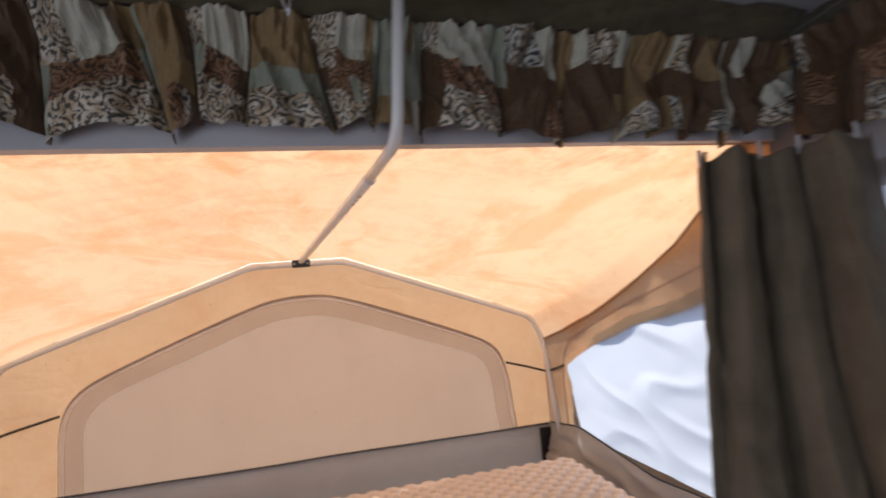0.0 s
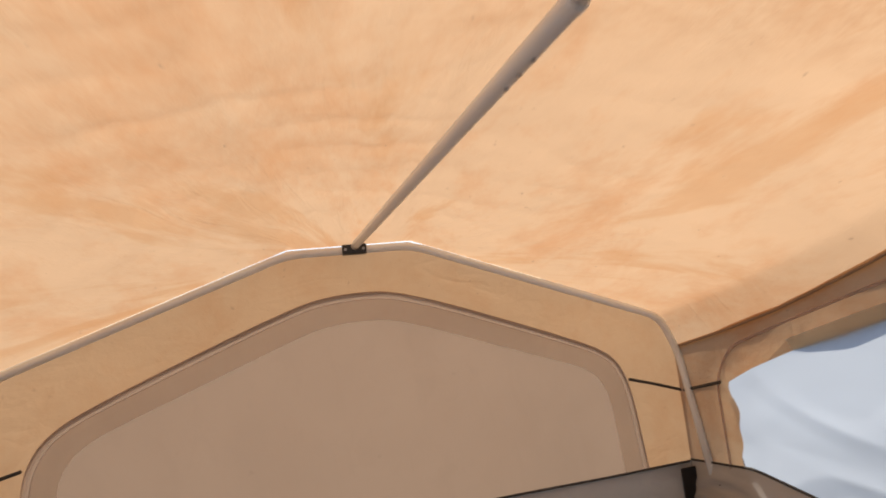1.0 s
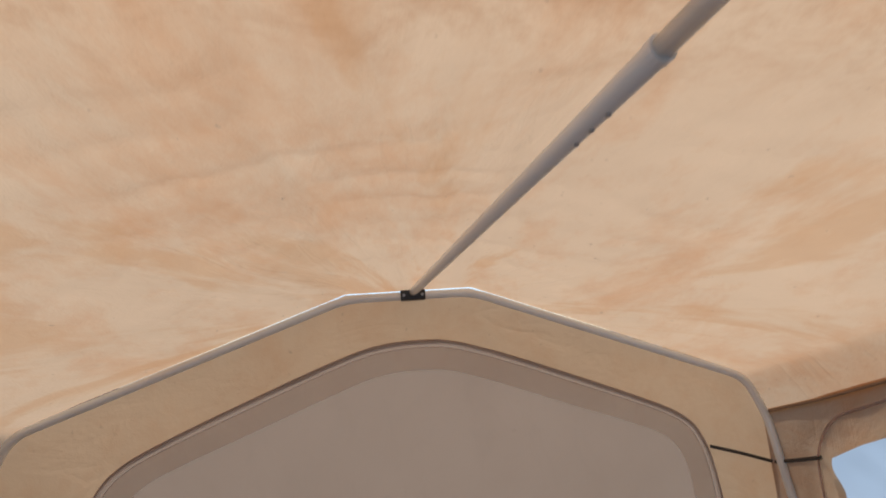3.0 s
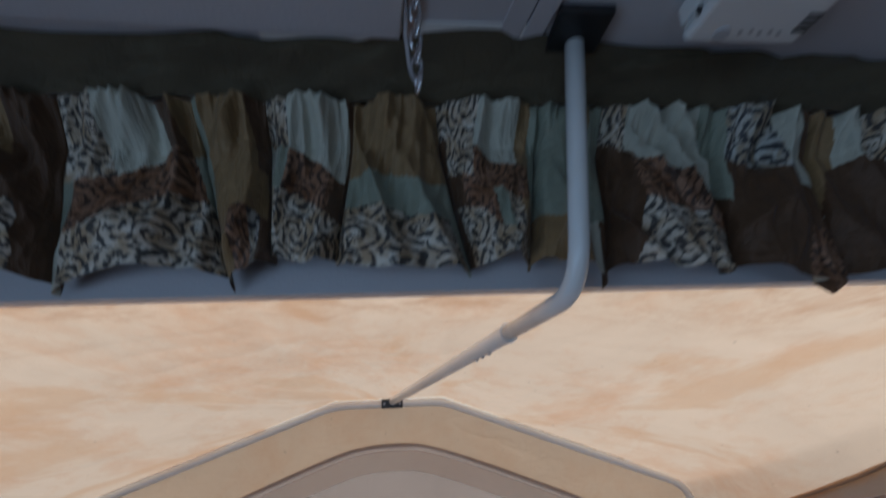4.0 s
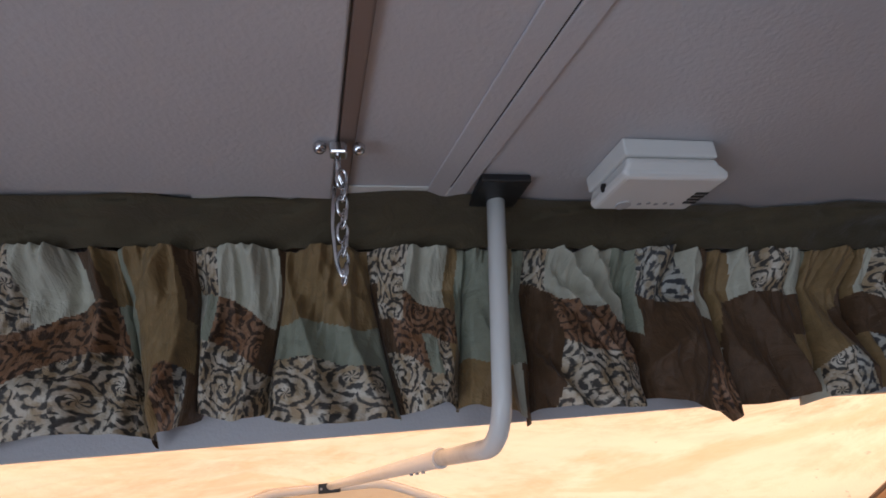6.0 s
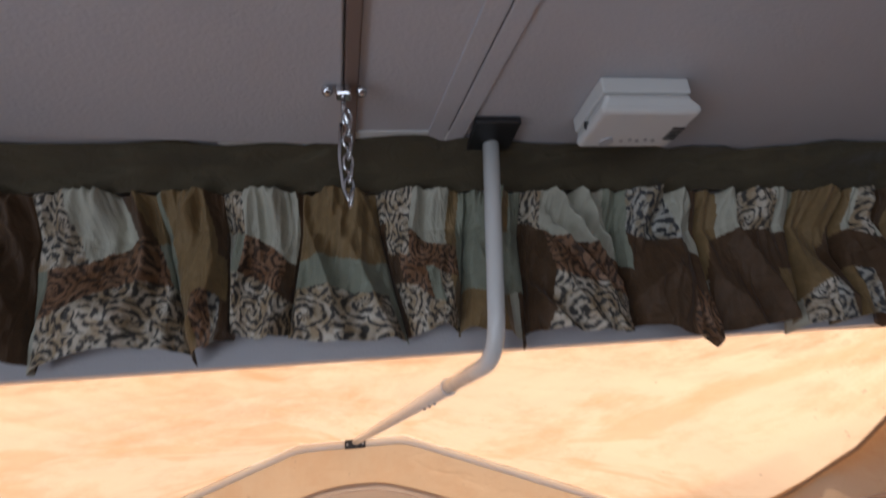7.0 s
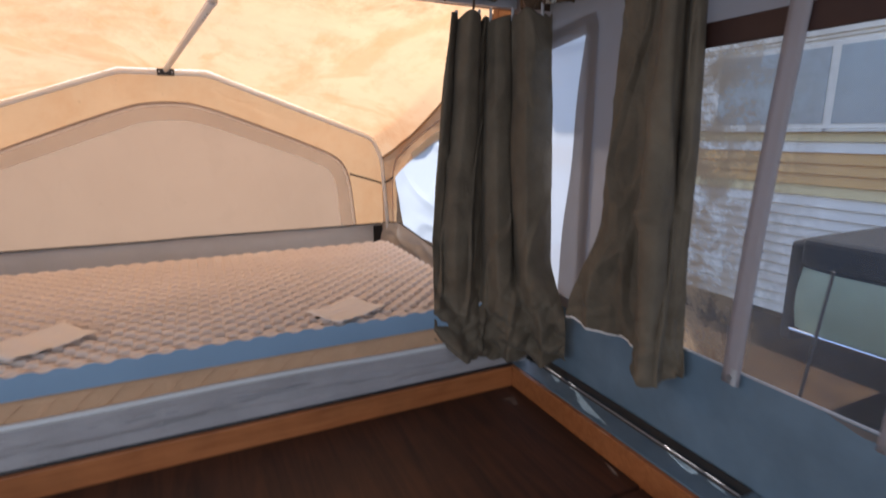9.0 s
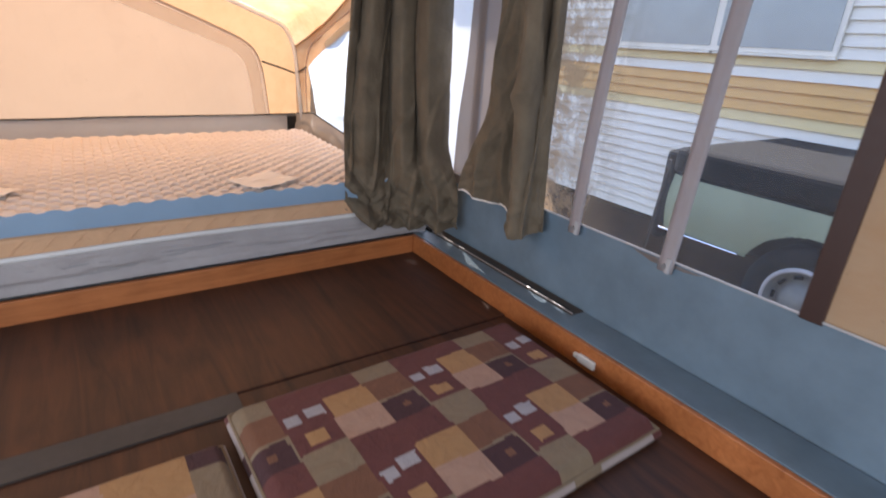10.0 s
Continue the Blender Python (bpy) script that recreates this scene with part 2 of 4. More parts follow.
def clear_vinyl(name, haze=0.2, dirt=0.5, tint=(0.95, 0.96, 1.0)):
    """Clear window vinyl with haze, smears and dirt."""
    m, n, l = nodes_of(name)
    co = coords(n)
    tr = n.new("ShaderNodeBsdfTransparent")
    tr.inputs["Color"].default_value = (*tint, 1)
    hz = n.new("ShaderNodeBsdfTranslucent")
    hz.inputs["Color"].default_value = (0.8, 0.8, 0.82, 1)
    gl = n.new("ShaderNodeBsdfGlossy")
    gl.inputs["Roughness"].default_value = 0.12
    l.new(bump(n, l, noise_node(n, l, co, 7, 3, 0.5, 0.8), 0.3, 0.01), gl.inputs["Normal"])
    dr = ramp(n, [(0.38, (0.02, 0.02, 0.02)), (0.55, (1, 1, 1))])
    l.new(noise_node(n, l, co, 16, 10, 0.78, 0.2), dr.inputs["Fac"])
    where = ramp(n, [(0.42, (0, 0, 0)), (0.62, (1, 1, 1))])
    l.new(noise_node(n, l, co, 3.2, 3, 0.6), where.inputs["Fac"])
    xyz = n.new("ShaderNodeSeparateXYZ")
    l.new(co, xyz.inputs[0])
    far = n.new("ShaderNodeMapRange")
    far.inputs["From Min"].default_value, far.inputs["From Max"].default_value = 0.26, 0.5
    l.new(xyz.outputs["Y"], far.inputs["Value"])
    both = mixrgb(n, l, where.outputs["Color"], far.outputs[0], 0.92)
    dirty = mixrgb(n, l, dr.outputs["Color"], both, 1.0, "MULTIPLY")
    smear = ramp(n, [(0.35, (haze * 0.6,) * 3), (0.75, (haze * 1.5,) * 3)])
    l.new(noise_node(n, l, co, 4, 5, 0.6, 1.0), smear.inputs["Fac"])
    a = n.new("ShaderNodeMixShader")
    l.new(smear.outputs["Color"], a.inputs[0])
    l.new(tr.outputs[0], a.inputs[1])
    l.new(hz.outputs[0], a.inputs[2])
    dm = n.new("ShaderNodeMath")
    dm.operation = "MULTIPLY"
    dm.inputs[1].default_value = dirt
    l.new(dirty, dm.inputs[0])
    dd = n.new("ShaderNodeBsdfTranslucent")
    dd.inputs["Color"].default_value = (0.42, 0.29, 0.18, 1)
    b = n.new("ShaderNodeMixShader")
    l.new(dm.outputs[0], b.inputs[0])
    l.new(a.outputs[0], b.inputs[1])
    l.new(dd.outputs[0], b.inputs[2])
    lw = n.new("ShaderNodeLayerWeight")
    lw.inputs["Blend"].default_value = 0.5
    pw = n.new("ShaderNodeMath")
    pw.operation = "POWER"
    pw.inputs[1].default_value = 7.0
    l.new(lw.outputs["Facing"], pw.inputs[0])
    c = n.new("ShaderNodeMixShader")
    l.new(pw.outputs[0], c.inputs[0])
    l.new(b.outputs[0], c.inputs[1])
    l.new(gl.outputs[0], c.inputs[2])
    finish(n, l, c.outputs[0])
    return m


def wood(name, dark, light, rough=0.4, grain_axis=1, scale=1.0):
    m, n, l = nodes_of(name)
    mp = n.new("ShaderNodeMapping")
    sc = [14.0 * scale] * 3
    sc[grain_axis] = 1.2 * scale
    mp.inputs["Scale"].default_value = sc
    l.new(coords(n), mp.inputs["Vector"])
    g = noise_node(n, l, mp.outputs[0], 3, 8, 0.65, 1.5)
    r = ramp(n, [(0.3, dark), (0.5, tuple(lerp(a, b, 0.5) for a, b in zip(dark, light))), (0.72, light)])
    l.new(g, r.inputs["Fac"])
    blotch = noise_node(n, l, coords(n), 4.5, 5, 0.6)
    br = ramp(n, [(0.35, (0.55, 0.55, 0.55)), (0.65, (1, 1, 1))])
    l.new(blotch, br.inputs["Fac"])
    c = mixrgb(n, l, r.outputs["Color"], br.outputs["Color"], 0.7, "MULTIPLY")
    p = principled(n, l, c, rough, 0.0, bump(n, l, g, 0.12, 0.001))
    finish(n, l, p.outputs[0])
    return m


def wrinkles(n, l, uv):
    """Relief of gathered cloth: long upright gathers and crumples."""
    mp = n.new("ShaderNodeMapping")
    mp.inputs["Scale"].default_value = (55.0, 12.0, 1.0)
    l.new(uv, mp.inputs["Vector"])
    long = noise_node(n, l, mp.outputs[0], 1.0, 3, 0.5, 0.6)
    small = noise_node(n, l, uv, 34, 4, 0.6, 1.0)
    return mixrgb(n, l, long, small, 0.45)


def scroll(name, ground, line, scale=26.0):
    """Printed cloth with fine dark scrolling leaves and ringed rosettes, on the cloth's flat coordinates."""
    m, n, l = nodes_of(name)
    uvn = n.new("ShaderNodeUVMap")
    uvn.uv_map = "flat"
    uv = uvn.outputs[0]
    v = n.new("ShaderNodeTexVoronoi")
    v.feature, v.inputs["Scale"].default_value, v.inputs["Randomness"].default_value = "F1", scale, 0.6
    l.new(uv, v.inputs["Vector"])
    leaf = noise_node(n, l, uv, scale * 2.3, 2.0, 0.5, 1.3)
    warp = noise_node(n, l, uv, scale * 5.0, 2, 0.5)
    away = n.new("ShaderNodeVectorMath")
    away.operation = "SUBTRACT"
    l.new(uv, away.inputs[0])
    l.new(v.outputs["Position"], away.inputs[1])
    flat = n.new("ShaderNodeSeparateXYZ")
    l.new(away.outputs[0], flat.inputs[0])
    turn = math_node(n, l, "ARCTAN2", flat.outputs["Y"], flat.outputs["X"])
    # scrolls that wind round a rosette, broken up into leaves
    coil = math_node(n, l, "MULTIPLY_ADD", v.outputs["Distance"], 27.0, math_node(n, l, "MULTIPLY", turn, 2.0))
    veins = math_node(n, l, "SINE", math_node(n, l, "MULTIPLY_ADD", leaf, 9.0, coil))
    petals = math_node(n, l, "SINE", math_node(n, l, "MULTIPLY_ADD", turn, 7.0, math_node(n, l, "MULTIPLY", v.outputs["Distance"], 30.0)))
    inside = math_node(n, l, "LESS_THAN", v.outputs["Distance"], 0.2)
    art = math_node(n, l, "ADD", mixrgb(n, l, veins, petals, inside), math_node(n, l, "MULTIPLY_ADD", warp, 4.2, -2.1))
    r = ramp(n, [(0.16, (1, 1, 1)), (0.4, (0.5, 0.5, 0.5)), (0.58, (0, 0, 0))])
    l.new(math_node(n, l, "MULTIPLY_ADD", art, 0.5, 0.5), r.inputs["Fac"])
    field = ramp(n, [(0.38, (0, 0, 0)), (0.6, (1, 1, 1))])
    l.new(noise_node(n, l, uv, scale * 1.3, 4, 0.65, 0.8), field.inputs["Fac"])
    base = mixrgb(n, l, ground, tuple(lerp(a * k, b, 0.35) for a, b, k in zip(ground, line, (0.9, 0.72, 0.5))), field.outputs["Color"])
    c = mixrgb(n, l, base, line, math_node(n, l, "MULTIPLY", r.outputs["Color"], 0.92))
    p = principled(n, l, c, 0.6, 0.0, bump(n, l, wrinkles(n, l, uv), 0.5, 0.022))
    finish(n, l, p.outputs[0])
    return m


def patch(name, color, vary=0.25):
    """Plain gathered patch of the ruffle."""
    m, n, l = nodes_of(name)
    uvn = n.new("ShaderNodeUVMap")
    uvn.uv_map = "flat"
    uv = uvn.outputs[0]
    weave = noise_node(n, l, uv, 75, 5, 0.7, 0.4)
    c = mixrgb(n, l, tuple(v * (1 - 1.7 * vary) for v in color), tuple(min(1, v * (1 + vary)) for v in color), weave)
    c = mixrgb(n, l, c, tuple(v * 0.6 for v in color), math_node(n, l, "MULTIPLY", noise_node(n, l, uv, 16, 3, 0.6), 0.6))
    p = principled(n, l, c, 0.66, 0.0, bump(n, l, wrinkles(n, l, uv), 0.5, 0.022))
    p.inputs["Sheen Weight"].default_value = 0.1
    finish(n, l, p.outputs[0])
    return m


def milky_vinyl(name, color, clear):
    """Smooth clouded vinyl: white light through it, a little see-through."""
    m, n, l = nodes_of(name)
    co = coords(n)
    mp = n.new("ShaderNodeMapping")
    mp.inputs["Scale"].default_value = (1.0, 2.2, 5.0)
    mp.inputs["Rotation"].default_value = (0.5, 0, 0)
    l.new(co, mp.inputs["Vector"])
    soft = noise_node(n, l, mp.outputs[0], 1.4, 3, 0.45, 0.4)
    t, tr = n.new("ShaderNodeBsdfTranslucent"), n.new("ShaderNodeBsdfTransparent")
    l.new(mixrgb(n, l, tuple(v * 0.9 for v in color), color, soft), t.inputs["Color"])
    g = n.new("ShaderNodeBsdfGlossy")
    g.inputs["Roughness"].default_value = 0.3
    a, b = n.new("ShaderNodeMixShader"), n.new("ShaderNodeMixShader")
    a.inputs[0].default_value, b.inputs[0].default_value = clear, 0.03
    l.new(t.outputs[0], a.inputs[1])
    l.new(tr.outputs[0], a.inputs[2])
    l.new(a.outputs[0], b.inputs[1])
    l.new(g.outputs[0], b.inputs[2])
    finish(n, l, b.outputs[0])
    return m


def cloth(name, color, vary=0.2, sheen=0.15, scale=9.0, rough=0.85):
    m, n, l = nodes_of(name)
    co = coords(n)
    c = mixrgb(n, l, tuple(v * (1 - 1.6 * vary) for v in color), tuple(min(1, v * (1 + vary)) for v in color), noise_node(n, l, co, scale, 5, 0.6))
    fine = mixrgb(n, l, noise_node(n, l, co, 20, 4, 0.6, 0.8), noise_node(n, l, co, 420, 2), 0.1)
    p = principled(n, l, c, rough, 0.0, bump(n, l, fine, 0.45, 0.012))
    p.inputs["Sheen Weight"].default_value = sheen
    finish(n, l, p.outputs[0])
    return m


M_ROOF = canvas("roof_canvas", (0.5, 0.33, 0.2), (0.754, 0.488, 0.28), 0.5, 0.7, 0.65, stain_color=(0.41, 0.255, 0.14), bands=0.55, pull=(0.05, 2.72))
M_WALL = canvas("wall_canvas", (0.46, 0.318, 0.2), (0.585, 0.36, 0.194), 0.5, 0.45, 0.35, stain_color=(0.4, 0.28, 0.18))
M_FLAP = canvas("flap_canvas", (0.4, 0.3, 0.23), (0.43, 0.3, 0.205), 0.5, 0.12, 0.1, 1.2, stain_color=(0.44, 0.38, 0.34))
M_HEM = canvas("hem_canvas", (0.62, 0.52, 0.45), (0.97, 0.9, 0.85), 0.9, 0.05, 0.15)
M_NORTH = canvas("pale_canvas", (0.3, 0.27, 0.26), (0.4, 0.34, 0.31), 0.42, 0.1, 0.2)
M_MILKY = milky_vinyl("milky_vinyl", (0.72, 0.78, 0.82), 0.05)
M_CLEAR = clear_vinyl("clear_vinyl", 0.08, 0.95)
M_BLUEVINYL = plain("blue_grey_vinyl", (0.17, 0.245, 0.31), 0.5, vary=0.26, scale=9, relief=0.3)
M_GREYVINYL = plain("grey_vinyl", (0.33, 0.32, 0.32), 0.5, vary=0.12, scale=6)
M_BLACK = plain("black_plastic", (0.012, 0.012, 0.014), 0.4)
M_SEAM = plain("dark_zip", (0.05, 0.045, 0.04), 0.7)
M_TUBE = plain("white_enamel_tube", (0.84, 0.84, 0.82), 0.22, vary=0.05, relief=0.03)
M_CEIL = plain("grey_ceiling_panel", (0.56, 0.55, 0.575), 0.36, vary=0.1, scale=3, grain=230, relief=0.28)
M_CEILTRIM = plain("brown_ceiling_trim", (0.22, 0.155, 0.13), 0.45)
M_WHITE = plain("white_plastic", (0.75, 0.75, 0.73), 0.35, vary=0.04, relief=0.04)
M_CHROME = plain("chrome", (0.7, 0.7, 0.72), 0.15, 1.0, vary=0.05, relief=0.03)
M_ALU = plain("dull_aluminium", (0.4, 0.4, 0.41), 0.5, 0.8, vary=0.12)
M_ORANGE = wood("orange_plywood", (0.38, 0.115, 0.032), (0.58, 0.21, 0.07), 0.42, 0)
M_PLAT = wood("dark_brown_board", (0.026, 0.008, 0.0035), (0.098, 0.032, 0.012), 0.62, 1, 0.5)
M_GREEN = cloth("dark_olive_cloth", (0.075, 0.058, 0.03), 0.35)
M_CURTAIN = cloth("grey_brown_curtain_cloth", (0.158, 0.122, 0.08), 0.36, 0.04, 11)

M_TAPE = canvas("mauve_tape", (0.5, 0.42, 0.4), (0.78, 0.7, 0.68), 0.85, 0.1, 0.2)
M_SEAMTAN = plain("tan_seam", (0.3, 0.2, 0.13), 0.85)
M_BAND = canvas("grey_band_vinyl", (0.48, 0.47, 0.46), (0.3, 0.29, 0.28), 0.12, 0.12, 0.35, stain_color=(0.3, 0.25, 0.2))
M_PALE = plain("pale_welt", (0.5, 0.5, 0.51), 0.5)
M_BROWNTRIM = plain("dark_brown_binding", (0.05, 0.02, 0.014), 0.5)
M_CLEARER = milky_vinyl("hazy_clear_vinyl", (0.95, 0.97, 1.0), 0.2)
M_STRAP = canvas("grey_webbing", (0.5, 0.46, 0.47), (0.5, 0.46, 0.47), 0.35, 0.1, 0.3)
M_FOAM = plain("cream_foam", (0.8, 0.71, 0.64), 0.92, vary=0.1, scale=4, grain=160, relief=0.2)
M_FOAMBLUE = plain("pale_blue_foam", (0.28, 0.41, 0.55), 0.92, vary=0.1, grain=160, relief=0.2)
M_TICK = cloth("quilted_tan_ticking", (0.66, 0.4, 0.23), 0.12, 0.2, 14)
M_SKIRTCLOTH = cloth("grey_skirt_cloth", (0.4, 0.375, 0.37), 0.2, 0.05, 6)
M_PAPER = plain("white_paper", (0.85, 0.8, 0.75), 0.85, vary=0.03)
M_CREAM = patch("cream_cloth", (0.54, 0.53, 0.43), 0.15)
M_SAGE = patch("sage_cloth", (0.29, 0.31, 0.235), 0.18)
M_TAUPE = patch("olive_brown_cloth", (0.27, 0.175, 0.072), 0.32)
# brown patches, and also the shade painted into the valances
M_BROWN = patch("dark_brown_cloth_and_shade", (0.1, 0.05, 0.019), 0.4)
M_SCROLL = scroll("navy_scroll_on_cream", (0.62, 0.57, 0.48), (0.014, 0.014, 0.017), 27.0)
M_DAMASK = scroll("dark_scroll_on_brown", (0.3, 0.175, 0.105), (0.03, 0.016, 0.01), 27.0)
M_GREYSCROLL = scroll("black_scroll_on_sage", (0.5, 0.5, 0.46), (0.013, 0.016, 0.026), 25.0)
C_MAROON = cloth("maroon_patch", (0.115, 0.033, 0.029), 0.15, 0.04, 40)
C_DARK = cloth("dark_plum_patch", (0.053, 0.018, 0.021), 0.15, 0.04, 40)
C_GOLD = cloth("gold_tan_patch", (0.361, 0.197, 0.082), 0.1, 0.04, 40)
C_BEIGE = cloth("pink_beige_patch", (0.377, 0.230, 0.164), 0.1, 0.04, 40)
C_TAUPE = cloth("taupe_patch", (0.213, 0.156, 0.098), 0.12, 0.04, 40)
C_GREY = cloth("pale_grey_patch", (0.344, 0.328, 0.344), 0.1, 0.04, 40)
C_BROWN = cloth("brown_patch", (0.164, 0.070, 0.037), 0.15, 0.04, 40)
C_SIDE = cloth("pale_cushion_side", (0.369, 0.312, 0.295), 0.1, 0.2, 20)
M_SIDING = plain("white_siding", (0.9, 0.81, 0.68), 0.5, vary=0.06, scale=2)
M_GOLD = plain("gold_siding", (0.78, 0.42, 0.12), 0.5, vary=0.1, scale=2)
M_TAN = plain("tan_siding", (0.8, 0.6, 0.28), 0.5, vary=0.08, scale=2)
M_GLASS = plain("dull_window_glass", (0.38, 0.4, 0.4), 0.12, vary=0.15, scale=2, relief=0.02)
M_CAR = plain("pale_green_paint", (0.31, 0.36, 0.24), 0.7, vary=0.14, scale=3, relief=0.03)
M_TYRE = plain("tyre_rubber", (0.014, 0.014, 0.014), 0.85, Specular_IOR_Level=0.2)
M_GROUND = plain("leaf_strewn_dirt", (0.05, 0.03, 0.016), 0.98, vary=0.42, scale=5.0, grain=30, relief=0.9, Specular_IOR_Level=0.05)
M_HUB = plain("dull_hubcap", (0.19, 0.2, 0.19), 0.6, 0.0, vary=0.3, scale=14)
M_EDGE = plain("worn_grey_laminate", (0.07, 0.06, 0.053), 0.75, vary=0.25)

# ---- the camper's shell ----
XW, RIM, PLAT = 1.06, 0.785, 0.725       # side wall, top of the box, bed board
XI, YI = 0.94, 1.0                       # inner faces of the box
LIP, CEIL = 1.85, 2.09                  # lower edge of the roof cap, ceiling
YROOF, YB, XB = 1.25, 2.4, 1.0           # end of the roof cap, bow, side of the bunk tent
BACK = -2.6

tagged(part("floor", box((-1.08, BACK, 0.1), (1.08, 1.06, 0.15)), M_PLAT), "dark brown camper floor under the beds", "floor", kind="structure")



bm = box((-1.14, BACK, CEIL), (1.14, YROOF, CEIL + 0.1))
# unseen eaves, added to keep the sun from entering the clear window
for side in (-1, 1):
    add_box(bm, (min(side * 1.141, side * 1.3), BACK, CEIL), (max(side * 1.141, side * 1.3), 1.17, CEIL + 0.1))
add_box(bm, (-1.14, YROOF - 0.028, LIP), (1.14, YROOF, CEIL - 0.001))
add_box(bm, (-1.14, BACK, LIP), (1.14, BACK + 0.03, CEIL - 0.001))
add_box(bm, (1.112, BACK + 0.031, LIP), (1.14, YROOF - 0.029, CEIL - 0.001))
add_box(bm, (-1.14, BACK + 0.031, LIP), (-1.112, YROOF - 0.029, CEIL - 0.001))
tagged(part("ceiling", bm, M_CEIL), "grey textured ceiling of the hard camper roof, with unseen sun-blocking eaves", "ceiling", kind="structure")

# box walls under the canvas
for name, lo, hi in (("wall_east", (XI + 0.002, BACK, 0.0), (1.08, 1.09, RIM - 0.004)), ("wall_west", (-1.08, BACK, 0.0), (-XI - 0.002, 1.09, RIM - 0.004)),
                     ("wall_south", (-XI, BACK, 0.0), (XI, BACK + 0.08, 0.9)), ("wall_north", (-XI, YI + 0.002, 0.0), (XI, 1.09, RIM - 0.004))):
    tagged(part(name, box(lo, hi), M_GREYVINYL), "low camper box wall below the canvas", "wall", kind="structure")

# orange plywood facing along the box's inner edge
t = thing("plywood_edging", "orange-stained plywood edging along the box rim", "trim", kind="structure")
part("board", box((-XI, YI - 0.012, PLAT - 0.05), (XI - 0.013, YI + 0.001, RIM), 0.002), M_ORANGE, t)
part("board", box((XI - 0.012, BACK + 0.1, PLAT - 0.05), (XI + 0.001, YI + 0.001, RIM), 0.002), M_ORANGE, t)
part("board", box((-XI - 0.001, BACK + 0.1, PLAT - 0.05), (-XI + 0.012, YI - 0.013, RIM), 0.002), M_ORANGE, t)

# bed board made of the lowered table and benches
t = bed_board = thing("bed_board", "dark brown wooden bed board on the box", "bed board", kind="structure")
part("panel", box((-XI + 0.013, 0.47, PLAT - 0.02), (XI - 0.013, YI - 0.013, PLAT), 0.003), M_PLAT, t)
part("panel", box((-XI + 0.013, -1.6, PLAT - 0.02), (XI - 0.013, 0.466, PLAT - 0.002), 0.003), M_PLAT, t)

# bunk tent
BOW = [(-1.01, 1.345), (-0.955, 1.45), (-0.145, 1.735), (0.198, 1.735), (0.955, 1.45), (1.01, 1.345)]


def bow_z(x):
    return along(BOW, x)


def fold_z(y):
    """Height of the sagging seam between the tent's roof and its sides."""
    return along([(1.24, 1.85), (1.35, 1.755), (1.5, 1.655), (1.74, 1.545), (1.99, 1.455), (2.2, 1.395), (2.4, 1.345)], y)


def crease(x, y):
    """Long creases of stretched canvas, running out from the bow's flat top."""
    a = math.atan2(x - 0.05, 3.1 - y)
    r = 1 - abs(noise.noise(Vector((a * 16 + 0.7 * math.sin(5 * y), y * 1.1, 3.0))))
    q = 1 - abs(noise.noise(Vector((x * 3.2 + y * 2.5, y * 7 - x * 1.4, 8.0))))
    e = 1 - abs(noise.noise(Vector((x * 6.5 - y * 3.1, y * 9 + x * 2.2, 5.0))))
    return 0.018 * max(0, r - 0.6) + 0.011 * max(0, q - 0.66) + 0.008 * max(0, e - 0.8)


def tent_point(u, v):
    """The tent's roof: u across, v from the roof's lip to the bow."""
    w = 2 * u - 1
    y = lerp(YROOF - 0.012, YB, v)
    x = w * lerp(1.1, 1.01, min(1, v * 3))
    z = lerp(LIP + 0.004, bow_z(1.01 * w) + 0.015, v ** 0.9)
    k = abs(w)
    flat = lerp(LIP + 0.004, 1.36, v ** 0.9)
    z -= (flat - fold_z(y)) * k ** 6 * (1 if v < 0.999 else 0)
    z += 0.022 * (1 - k ** 2) * math.sin(math.pi * v) + crease(x, y) * math.sin(math.pi * v) ** 0.5 * (1 - k ** 2)
    return Vector((x, y, z))


tagged(part("tent_roof", sheet(tent_point, 200, 130), M_ROOF, fix=False), "peach canvas tent roof with creases and brown mildew stains", "tent roof", kind="structure")


# end wall of the tent, below the bow
# flap over the end window, a second layer with a folded hem
FLAP = [(-0.79, 0.995), (-0.785, 1.24), (-0.745, 1.325), (-0.66, 1.385), (-0.13, 1.592), (0.0, 1.612), (0.16, 1.606), (0.7, 1.394), (0.79, 1.34), (0.828, 1.25), (0.85, 0.995)]

for _ in range(2):
    FLAP = [FLAP[0]] + [(lerp(a[0], b[0], k), lerp(a[1], b[1], k)) for a, b in zip(FLAP, FLAP[1:]) for k in (0.22, 0.78)] + [FLAP[-1]]


def flap_line(t, inset):
    """A point of the flap's outline, t in 0..1, moved inwards."""
    pts = [Vector((x, 0, z)) for x, z in FLAP]
    seg = [(b - a).length for a, b in zip(pts, pts[1:])]
    d = t * sum(seg)
    for a, b, s in zip(pts, pts[1:], seg):
        if d <= s + 1e-9:
            p = a.lerp(b, d / s)
            break
        d -= s
    c = Vector((0.03, 0, 1.1))
    way = c - p
    k = Vector((-way.x * 0.62, 0, (p.z - 1.02)))
    k = k.normalized() if k.length > 1e-6 else Vector((1, 0, 0))
    return p - k * inset


def flap_strip(a, b, y, n=140):
    def f(u, v):
        p = flap_line(u, lerp(a, b, v))
        return Vector((p.x, y + 0.002 * fbm((p.x, p.z, 2), 4), p.z))
    return sheet(f, n, 3)


def flap_panel(u, v):
    p = flap_line(u, -0.006)
    q = Vector((lerp(-0.78, 0.84, u), 0, 0.995))
    m = q.lerp(p, v)
